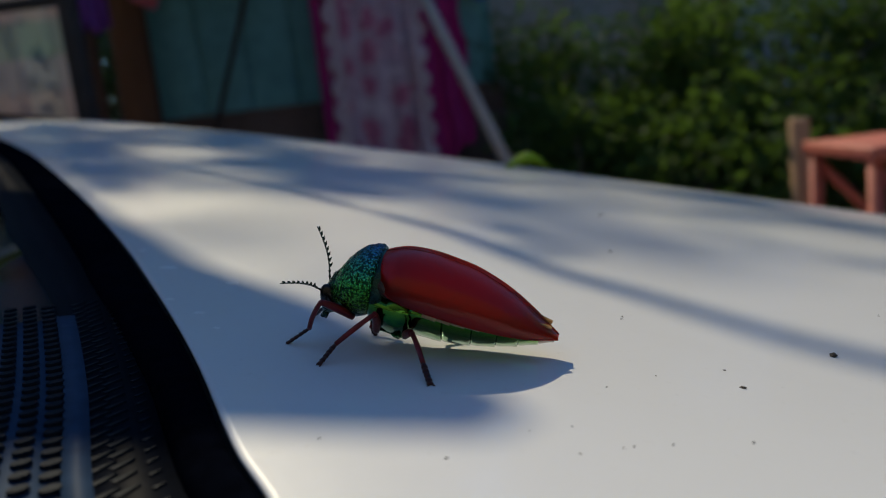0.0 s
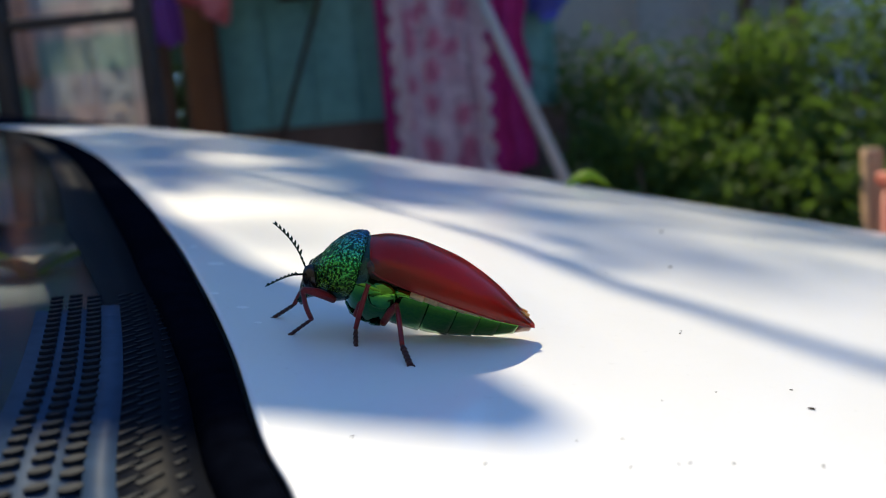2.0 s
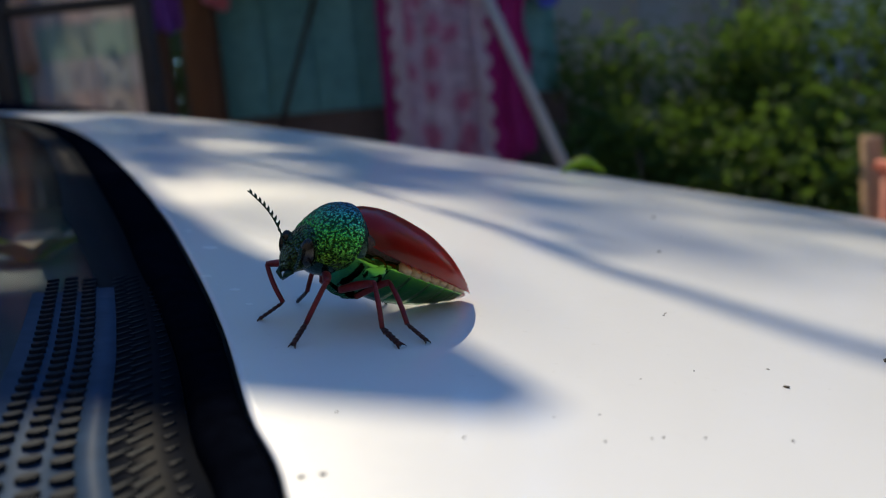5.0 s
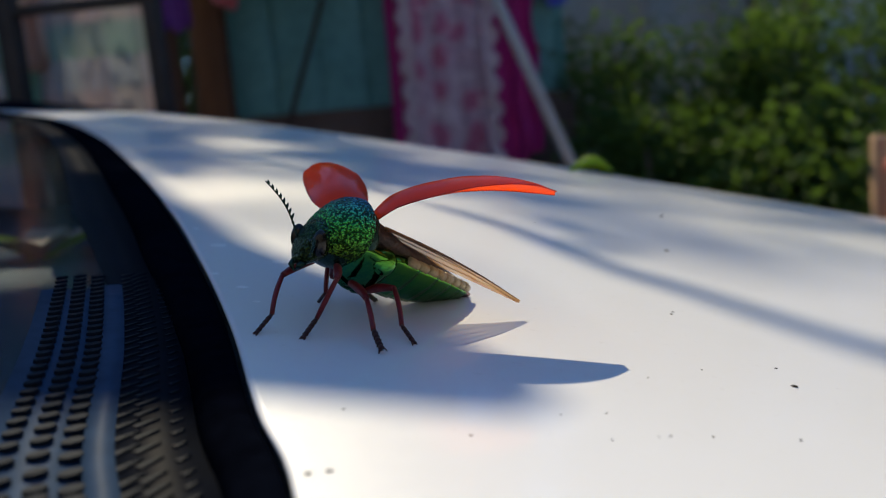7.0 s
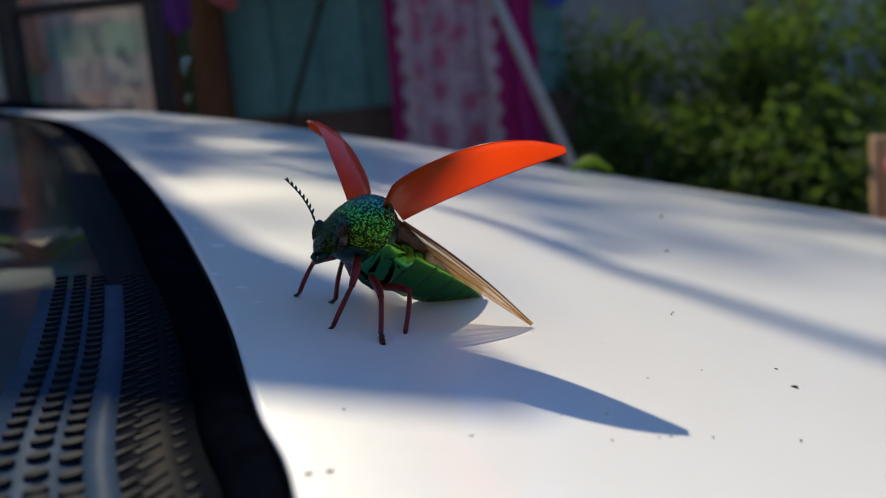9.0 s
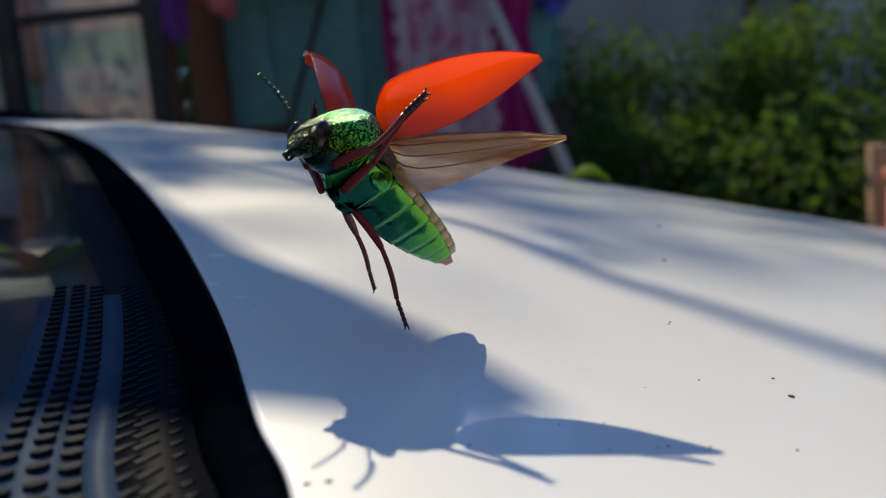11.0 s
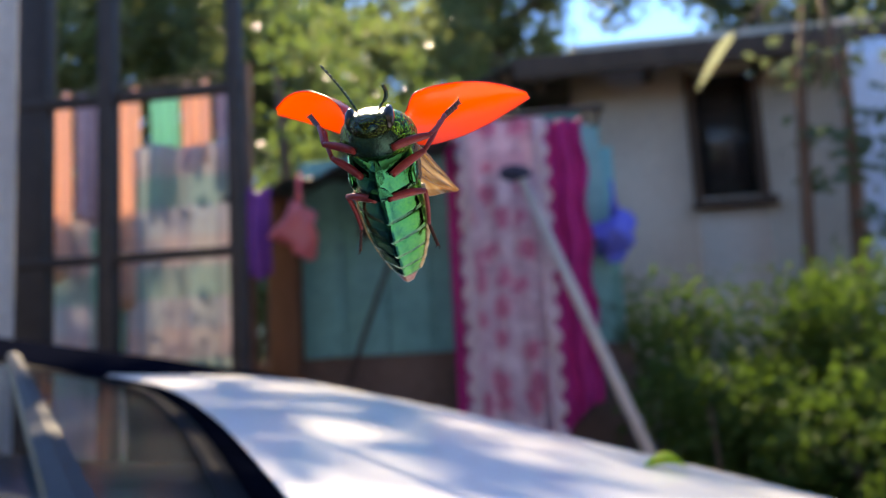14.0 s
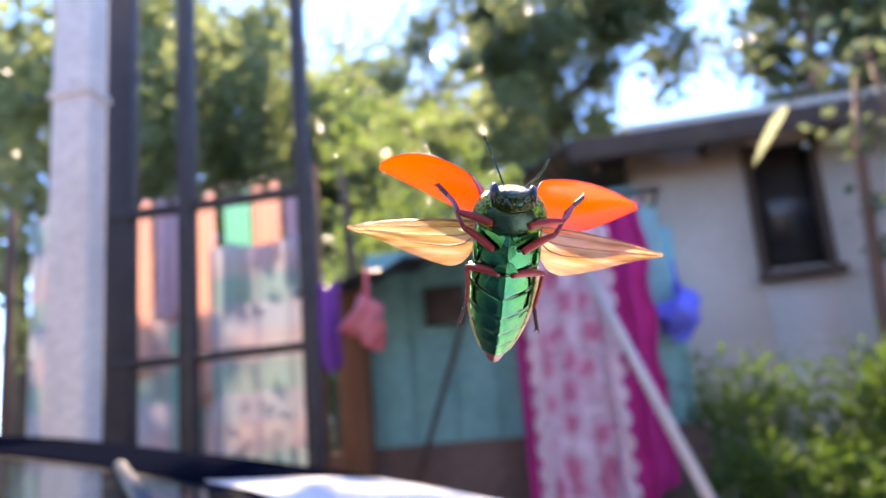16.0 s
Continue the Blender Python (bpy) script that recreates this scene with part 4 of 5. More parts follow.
    # wing cases and wings
    for s, side in ((1, "left"), (-1, "right")):
        shell, rim = elytron_mesh(s)
        e = part("wing_case", shell, RED, beetle, "glossy dark red wing case, orange against the light")
        part("rim", rim, RED, e, "rolled red rim")
        w = part("hind_wing", wing_mesh(s), WING, beetle, "brownish translucent veined wing")
        ribs = bmesh.new()
        for v0, v1 in ((0.0, 0.02), (0.12, 0.25), (0.3, 0.55), (0.5, 0.85)):
            pts = [wing_point(0.97 * k / 11, v0 + (v1 - v0) * 0.97 * k / 11, s) for k in range(12)]
            tube(ribs, pts, [0.00017 * (1 - 0.7 * k / 11) * (1.8 if v0 == 0 else 0.8) for k in range(12)], 6)
        part("vein", ribs, VEIN, w, "brown wing veins")
        moving["case", side], moving["wing", side] = e, w
        for name in ("front", "mid", "hind"):
            f = part("leg", leg_segment(FEMUR[name], 0.00064, 0.00052, 1.35), LEG, beetle, "dark red jointed leg")
            t = part("shin", leg_segment(TIBIA[name], 0.00041, 0.00042, 1.1), LEG, f)
            ft = part("foot", foot_mesh(), FOOT, t, "dark brown toothed foot")
            moving["femur", side, name], moving["tibia", side, name] = f, t
            moving["foot", side, name] = ft
    for ob in beetle.children_recursive:
        ob.data.transform(Matrix.Scale(SIZE, 4))
        ob.location *= SIZE
    return beetle, moving


beetle, moving = build_beetle()
HINGE, WING_ROOT = HINGE * SIZE, WING_ROOT * SIZE

# where the feet stand on the paint, over time
FEET = {
    ("left", "front"): [(0, -0.0316, 0.1569), (0.5, -0.0385, 0.1691), (1, -0.0396, 0.1618), (1.5, -0.0430, 0.1566), (2, -0.0393, 0.1594), (2.2, -0.0398, 0.1599), (2.4, -0.0323, 0.1502), (2.6, -0.0293, 0.1411), (3, -0.0232, 0.1362), (3.5, -0.0226, 0.1366), (4, -0.0265, 0.1349), (4.2, -0.0290, 0.1390), (6.3, -0.0388, 0.1453), (7, -0.0332, 0.1443), (8.7, -0.0318, 0.1472)],
    ("left", "mid"): [(0, -0.0243, 0.1452), (0.5, -0.0226, 0.1482), (1, -0.0356, 0.1559), (1.5, -0.0381, 0.1521), (2, -0.0269, 0.1557), (2.2, -0.0209, 0.1407), (2.6, -0.0219, 0.1405), (3, -0.0189, 0.1373), (3.5, -0.0102, 0.1448), (4.0, -0.0108, 0.1479), (4.2, -0.0123, 0.1477), (6.3, -0.0205, 0.1407), (7, -0.0187, 0.1386), (8.7, -0.0185, 0.1389)],
    ("left", "hind"): [(0, -0.0051, 0.1365), (0.5, -0.0182, 0.1444), (1, -0.0171, 0.1474), (1.5, -0.0191, 0.1433), (2, -0.0162, 0.1462), (2.2, -0.0160, 0.1477), (2.4, -0.0015, 0.1520), (3, 0.0010, 0.1599), (3.5, -0.0017, 0.1610), (4.0, -0.0081, 0.1548), (4.2, -0.0100, 0.1507), (6.3, -0.0133, 0.1465), (7, -0.0144, 0.1462), (8.7, -0.0151, 0.1474)],
    ("right", "front"): [(0, -0.0292, 0.1765), (0.5, -0.0304, 0.1812), (1, -0.0377, 0.1690), (1.5, -0.0345, 0.1670), (2, -0.0452, 0.1707), (2.5, -0.0468, 0.1700), (3, -0.0436, 0.1557), (3.5, -0.0393, 0.1466), (3.9, -0.0410, 0.1560), (4.0, -0.0419, 0.1457), (4.1, -0.0414, 0.1590), (4.2, -0.0416, 0.1611), (6.3, -0.0426, 0.1468), (7, -0.0417, 0.1448), (8.0, -0.0410, 0.1449), (8.3, -0.0430, 0.1660), (8.7, -0.0440, 0.1730)],
    ("right", "mid"): [(0, -0.0160, 0.1640), (1.5, -0.0230, 0.1640), (2, -0.0260, 0.1720), (3, -0.0330, 0.1690), (3.5, -0.0350, 0.1690), (4.0, -0.0440, 0.1735), (4.2, -0.0400, 0.1700), (6.3, -0.0355, 0.1685), (8.7, -0.0359, 0.1696)],
    ("right", "hind"): [(0, 0.0020, 0.1600), (0.3, -0.002, 0.166), (0.5, -0.0065, 0.1764), (0.7, -0.003, 0.165), (1.5, -0.0060, 0.1600), (2, -0.0100, 0.1680), (3, -0.0180, 0.1740), (3.5, -0.0190, 0.1740), (7, -0.0250, 0.1730), (8.7, -0.0240, 0.1740)],
}
# how the legs are held in flight, in the beetle's own space (left side): thigh, shin, foot
FLOWN = {"front": ((-0.05, 0.85, 0.50), (-0.08, 0.30, 0.95), (0.0, 0.5, 0.85)), "mid": ((0.20, 0.75, 0.60), (0.12, 0.30, 0.95), (0.1, 0.6, 0.8)), "hind": ((-0.22, 0.76, 0.52), (-0.98, -0.08, 0.14), (-0.93, 0.22, -0.2))}
# feet lifted off the paint for a moment: seconds, height
LIFTED = {("right", "front"): [(3.9, 0), (4.0, 0.0205), (4.1, 0)], ("right", "hind"): [(0.3, 0), (0.5, 0.021), (0.7, 0)]}
FREE_AT = {"front": (9.2, 10.2), "mid": (10.2, 10.7), "hind": (10.8, 11.6)}


def between(rows, t):
    ts = [r[0] for r in rows]
    return [float(np.interp(t, ts, [r[k] for r in rows])) for k in range(1, len(rows[0]))]


def body_at(t):
    return body_pose(*between(BEETLE, t))


def aim(direction, up):
    """A turn whose x axis is direction and whose z axis is near up."""
    x = Vector(direction).normalized()
    y = Vector(up).cross(x).normalized()
    z = x.cross(y)
    return Matrix((x, y, z)).transposed().to_4x4()


def least_turn(before, m):
    """The pose m with its roll about x chosen for the least turn from the pose before."""
    if before is None:
        return m
    x0, x1 = before.to_3x3().col[0], m.to_3x3().col[0]
    turned = (x0.rotation_difference(x1).to_matrix() @ before.to_3x3()).to_4x4()
    turned.translation = m.translation
    return turned


def leg_rows(side, name):
    s = 1 if side == "left" else -1
    root = Vector((COXA[name].x, s * COXA[name].y, COXA[name].z)) * SIZE
    a, b = FEMUR[name] * SIZE, TIBIA[name] * SIZE
    femur, tibia, foot = [], [], []
    times = sorted({r[0] for r in BEETLE} | {0.25, 0.3, 0.4, 0.6, 0.7, 0.75, 3.9, 3.95, 4.05, 4.1, 1.25, 1.75, 2.1, 2.2, 2.4, 2.6, 2.75, 3.25, 3.75, 4.7, 5.2, 5.8, 8.95, 9.2, 9.45, 9.58, 9.7, 9.82, 9.95, 10.2, 10.35, 10.5, 10.6, 10.7, 10.95, 11.2, 11.35})
    for t in times:
        m = body_at(t)
        x, y = between(FEET[side, name], t)
        high = between(LIFTED[side, name], t)[0] if (side, name) in LIFTED else 0.0
        ground = Vector((x, y, panel_z(x, y) + high))
        down = m.to_3x3().inverted() @ Vector((0, 0, -1))
        hip = m @ root
        back = Vector((hip.x - x, hip.y - y, 0))
        back = back / max(back.length, 0.009)
        toe = m.inverted() @ (ground + Vector((0, 0, 0.0005)))
        ankle = m.inverted() @ (ground + Vector((0, 0, 0.0026)) + back * 0.0040)
        t0, t1 = FREE_AT[name]
        free = min(1.0, max(0.0, (t - t0) / (t1 - t0)))
        thigh, shin, trail = (Vector((v[0], s * v[1], v[2])).normalized() for v in FLOWN[name])
        held = root + thigh * a + shin * b
        ankle = ankle.lerp(held, free)
        reach = ankle - root
        d = min(max(reach.length, 0.004), (a + b) * 0.985)
        way = reach.normalized()
        bend = Vector((0.25 if name == "front" else -0.1, s * 0.55, 0.75)).lerp(thigh, free)
        bend = (bend - bend.dot(way) * way).normalized()
        c = (a * a + d * d - b * b) / (2 * a * d)
        c = max(-1, min(1, c))
        knee = way * a * c + bend * a * math.sqrt(1 - c * c)
        fm = Matrix.Translation(root) @ aim(knee, bend)
        tm = Matrix.Translation(root + knee) @ aim(way * d - knee, bend)
        out = (toe - root - way * d).normalized()
        out = out.lerp(trail, free).normalized()
        gm = Matrix.Translation(root + way * d) @ aim(out, -down)
        fm = least_turn(femur[-1][1] if femur else None, fm)
        tr = least_turn(tibia[-1][1] if tibia else None, fm.inverted() @ tm)
        gr = least_turn(foot[-1][1] if foot else None, (fm @ tr).inverted() @ gm)
        femur.append((t, fm))
        tibia.append((t, tr))
        foot.append((t, gr))
    return [r if r[-1][0] == 16 else r + [(16, r[-1][1])] for r in (femur, tibia, foot)]


# turns of the wing cases from closed: seconds, then a quaternion
CASE_LEFT = [(0, 1, 0, 0, 0), (6.3, 1, 0.02, 0.02, 0), (6.5, 0.979, 0.157, 0.121, -0.036), (7.0, 0.819, 0.421, 0.199, -0.334), (7.25, 0.775, 0.34, 0.18, -0.49), (7.5, 0.723, 0.232, 0.16, -0.63), (8.0, 0.709, 0.279, 0.117, -0.634), (8.5, 0.695, 0.326, 0.074, -0.637), (8.7, 0.69, 0.34, 0.08, -0.63), (10.8, 0.56, 0.64, 0.23, -0.46), (11, 0.552, 0.651, 0.252, -0.455), (12, 0.60, 0.56, 0.22, -0.52), (13.5, 0.636, 0.474, 0.197, -0.577), (14.5, 0.600, 0.530, 0.149, -0.581), (15.5, 0.599, 0.528, 0.120, -0.590), (16, 0.616, 0.501, 0.133, -0.593)]
CASE_RIGHT = [(0, 1, 0, 0, 0), (6.3, 1, -0.02, 0.02, 0), (6.5, 0.985, -0.12, 0.10, 0.06), (6.7, 0.94, -0.17, 0.11, 0.27), (7.0, 0.771, -0.226, 0.116, 0.584), (7.5, 0.538, -0.468, 0.017, 0.701), (8.5, 0.477, -0.565, -0.096, 0.667), (8.7, 0.48, -0.56, -0.09, 0.667), (10.8, 0.52, -0.52, 0.01, 0.677), (11, 0.522, -0.519, 0.015, 0.677), (13.5, 0.591, -0.494, 0.220, 0.598), (14.5, 0.562, -0.563, 0.061, 0.603), (15.5, 0.562, -0.530, 0.177, 0.609), (16, 0.555, -0.525, 0.119, 0.634)]


# turn of the left wing case about its own length: seconds, degrees
TWIST = [(0, 0), (6.5, 0), (7.0, 0), (7.5, -6), (8.0, -20), (8.7, -20), (10.8, -40), (16, -42)]
CASE_AXIS = Vector((-0.98, -0.08, -0.19)).normalized()


def case_rows(rows, side):
    s = 1 if side == "left" else -1
    return [(t, Matrix.Translation((HINGE.x, s * HINGE.y, HINGE.z)) @ (Quaternion(q).normalized() @ Quaternion(CASE_AXIS, radians(between(TWIST, t)[0] if s > 0 else 0.0))).to_matrix().to_4x4()) for t, *q in rows]


# the beat of the wings: backwards, outwards, upwards
BACK, HALF, MID, DOWN, FORE = (-0.85, 0.51, -0.10), (-0.75, 0.62, -0.35), (-0.34, 0.84, 0.42), (0.10, 0.97, -0.20), (0.40, 0.60, -0.68)


def wing_rows(side):
    s = 1 if side == "left" else -1
    keys = [(0, (-0.99, -0.12, -0.09)), (6.3, (-0.99, -0.10, -0.09)), (6.5, (-0.99, 0.09, -0.13)), (6.8, (-0.93, 0.35, -0.1)), (7.0, (-0.91, 0.41, -0.12)), (7.3, BACK), (7.5, (-0.63, 0.69, -0.35)), (7.7, (-0.7, 0.65, -0.3)), (8.0, (-0.64, 0.71, -0.28)), (8.3, (-0.7, 0.6, -0.35)), (8.5, (-0.61, 0.65, -0.45)), (8.7, (-0.73, 0.68, 0.05)), (9.0, HALF), (9.3, BACK), (9.6, HALF), (9.9, (-0.7, 0.7, 0.1)), (10.2, (-0.55, 0.75, 0.3))]
    beat = {10.4: DOWN, 10.6: MID, 10.8: (-0.79, 0.49, 0.37), 10.9: (-0.6, 0.7, 0.4), 11.0: (-0.42, 0.82, 0.38), 11.1: MID, 11.2: DOWN, 11.3: (-0.5, 0.7, 0.5), 11.4: DOWN, 11.5: FORE, 11.6: DOWN, 11.7: MID, 11.8: (-0.5, 0.75, 0.35), 11.9: MID, 12.0: (-0.47, 0.55, 0.69), 12.1: DOWN, 12.2: FORE, 12.3: FORE, 12.4: DOWN, 12.5: DOWN, 12.6: MID, 12.7: DOWN, 12.8: MID, 12.9: MID, 13.0: (-0.51, 0.61, 0.60), 13.1: DOWN, 13.2: FORE, 13.3: DOWN, 13.4: MID, 13.5: (-0.1, 0.95, 0.1), 13.6: (-0.2, 0.95, 0.2), 13.7: DOWN, 13.8: MID, 13.9: MID, 14.0: (-0.80, 0.16, 0.6), 14.1: MID, 14.2: DOWN, 14.3: FORE, 14.4: FORE, 14.5: (0.40, 0.32, -0.85), 14.6: DOWN, 14.7: MID, 14.8: DOWN, 14.9: DOWN, 15.0: (-0.55, 0.60, 0.58), 15.1: MID, 15.2: MID, 15.3: DOWN, 15.4: (-0.1, 0.97, 0.1), 15.5: (-0.26, 0.94, 0.22), 15.6: DOWN, 15.7: MID, 15.8: MID, 15.9: DOWN, 16.0: (-0.26, 0.92, 0.28)}
    out = []
    for t, (x, y, z) in keys + sorted(beat.items()):
        d = Vector((x, s * y, z)).normalized()
        spread = min(1.0, max(0.0, (t - 9.6) / 0.8))
        ref = Vector((-0.62, -0.78 * s, -0.12)).lerp(Vector((-0.68, -0.1 * s, -0.73)), spread)
        c = (ref - ref.dot(d) * d).normalized()
        if t < 6.4:
            c = (Vector((0, -s, -0.1)) - Vector((0, -s, -0.1)).dot(d) * d).normalized()
        turn = Matrix((d, c, d.cross(c))).transposed().to_4x4()
        out.append((t, Matrix.Translation((WING_ROOT.x, s * WING_ROOT.y, WING_ROOT.z)) @ turn))
    return out


# where the antennae point, in the beetle's own space
FEELER_RIGHT = [(0, 0.45, -0.30, 0.84), (0.5, 0.20, -0.30, 0.93), (1.5, 0.55, -0.30, 0.78), (2.5, 0.86, -0.20, 0.46), (3.0, 0.75, -0.47, 0.46), (4.0, 0.72, -0.46, 0.52), (6.5, 0.69, -0.35, 0.64), (7.5, 0.73, -0.27, 0.62), (8.7, 0.76, -0.28, 0.59), (10.8, 0.75, -0.30, 0.45), (11.5, 0.70, -0.60, 0.20), (13.5, 0.60, -0.55, 0.40), (14.5, 0.62, -0.52, 0.58), (16, 0.62, -0.42, 0.66)]
FEELER_LEFT = [(0, 0.45, 0.75, 0.30), (0.5, 0.50, 0.72, 0.32), (1.5, 0.45, 0.80, 0.10), (2.5, 0.40, 0.85, -0.30), (4.0, 0.45, 0.85, -0.28), (8.7, 0.45, 0.83, -0.32), (11.5, 0.50, 0.55, -0.62), (13.0, 0.45, 0.30, -0.80), (14.5, 0.75, 0.25, -0.45), (16, 0.75, 0.25, -0.45)]


def feeler_rows(rows, side):
    s = 1 if side == "left" else -1
    out = []
    for t, x, y, z in rows:
        m = Matrix.Translation(Vector((ANTENNA_ROOT.x, s * ANTENNA_ROOT.y, ANTENNA_ROOT.z)) * SIZE) @ aim((x, y, z), (-0.5, 0, 0.86))
        out.append((t, least_turn(out[-1][1] if out else None, m)))
    return out


# ---- yard: car side to the far wall ----


def build_pillar():
    p = thing("gate_pillar", "whitewashed square concrete gate pillar", "pillar")
    part("shaft", boxed(-1.60, -1.47, 1.97, 2.07, 0, 3.3, bevel=0.01), PLASTER_WHITE, p)
    part("collar", boxed(-1.61, -1.46, 1.96, 2.08, 2.30, 2.32, bevel=0.005), PLASTER_WHITE, p)


def build_gate():
    g = thing("iron_gate", "dark iron gate of tall posts and rails", "gate")
    for x0, x1, y in ((-1.70, -1.53, 2.32), (-1.35, -1.30, 2.30), (-0.935, -0.895, 2.30)):
        part("post", boxed(x0, x1, y - 0.03, y + 0.03, 0, 3.0, bevel=0.008), IRON, g)
    part("rail", boxed(-1.68, -0.89, 2.285, 2.315, 1.985, 2.02, bevel=0.006), IRON, g)
    part("rail", boxed(-1.68, -0.89, 2.285, 2.315, 1.485, 1.515, bevel=0.006), IRON, g)
    part("rail", boxed(-1.68, -0.89, 2.285, 2.315, 0.30, 0.34, bevel=0.006), IRON, g)


def hanging(name, x0, x1, y, z0, z1, material, label, category, waves=5, depth=0.03, group=""):
    def fn(u, v):
        x = x0 + (x1 - x0) * u
        return (x, y + depth * math.sin(waves * 2 * math.pi * u + 0.7 * math.sin(3 * v)) * (0.5 + 0.5 * (1 - v)), z0 + (z1 - z0) * v + 0.012 * math.sin(9 * u))
    ob = part(name, sheet(fn, 56, 14, 0.003), material)
    return tagged(ob, label, category, group)


def build_laundry():
    line = thing("washing_line", "thin dark cord stretched between wooden poles", "washing line")
    part("cord", tube(bmesh.new(), [(-2.6, 3.05, 2.36), (-1.8, 3.05, 2.32), (-1.16, 3.05, 2.34)], 0.005, 8), IRON, line)
    for x in (-2.6, -1.16):
        part("line_pole", tube(bmesh.new(), [(x, 3.05, 0), (x, 3.05, 2.37)], [0.03, 0.022], 10), WOOD, line)
    hanging("cloth", -2.05, -1.91, 3.05, 1.55, 2.31, PEACH, "peach cloth hung on a washing line", "cloth", 2, 0.03, "laundry")
    hanging("cloth", -1.90, -1.76, 3.06, 1.78, 2.31, LACE, "cream cloth hung on a washing line", "cloth", 2, 0.03, "laundry")
    hanging("cloth", -1.75, -1.61, 3.05, 1.42, 2.30, PEACH, "peach cloth hung on a washing line", "cloth", 2, 0.03, "laundry")
    hanging("cloth", -1.57, -1.45, 3.06, 1.80, 2.29, MINT, "green cloth hung on a washing line", "cloth", 2, 0.03, "laundry")
    hanging("cloth", -1.43, -1.31, 3.04, 1.96, 2.30, PEACH, "short peach cloth hung on a washing line", "cloth", 2, 0.03, "laundry")
    hanging("cloth", -1.29, -1.20, 3.05, 1.88, 2.28, LACE, "short cream cloth hung on a washing line", "cloth", 2, 0.02, "laundry")
    hanging("cloth", -1.84, -1.70, 3.08, 1.20, 1.74, MINT, "short green cloth hung on a washing line", "cloth", 2, 0.02, "laundry")
    hanging("cloth", -1.62, -1.18, 3.02, 0.70, 2.05, PLAID, "plaid green and mauve cloth on a washing line", "cloth", 3, 0.025, "laundry")
    hanging("cloth", -2.10, -1.60, 3.11, 0.70, 1.83, PLAID, "plaid green and mauve cloth on a washing line", "cloth", 3, 0.025, "laundry")
    hanging("cloth", -2.5, -2.08, 3.05, 0.9, 2.3, PLAID, "plaid green and mauve cloth on a washing line", "cloth", 3, 0.025, "laundry")


def build_shed():
    s = thing("teal_shed", "low shed with teal boards under a dark tarpaulin roof", "shed")
    for k in range(7):
        x = -1.02 + 0.18 * k
        part("board", boxed(x, x + 0.174, 3.28, 3.30, 1.18, 2.0 if x < -0.35 else 2.06, bevel=0.003), TEAL, s)
    part("base_wall", boxed(-1.30, 0.30, 3.27, 3.40, 0, 1.18, bevel=0.01), CONCRETE, s, "dark stained block base")
    part("corner_post", boxed(-1.15, -1.02, 3.22, 3.34, 0, 1.85, bevel=0.01), WOOD, s, "brown wooden post")
    for k in range(4):
        part("plank", boxed(-1.52 + 0.093 * k, -1.52 + 0.093 * k + 0.088, 3.24, 3.27, 0, 1.12, bevel=0.004), WOOD, s, "brown wooden plank")
    part("back_wall", boxed(-1.02, 0.28, 3.31, 3.40, 1.18, 1.97), TEAL, s)
    bm = bmesh.new()
    box(bm, -0.76, -0.59, 3.24, 3.275, 1.66, 1.82, bevel=0.004)
    part("vent_hole", bm, IRON, s, "dark shuttered opening")
    def fn(u, v):
        x = -1.14 + 0.80 * u
        return (x, 2.72 + 1.2 * v, 1.775 + 0.19 * (x + 1.0) + 0.27 * v - 0.05 * v * v + 0.012 * math.sin(26 * u))
    part("roof", sheet(fn, 40, 8, 0.01), TAR, s, "dark sagging tarpaulin")
    for x in (-1.10,):
        part("roof_post", tube(bmesh.new(), [(x, 2.80, 0), (x, 2.80, 1.77)], 0.03, 10), WOOD, s)


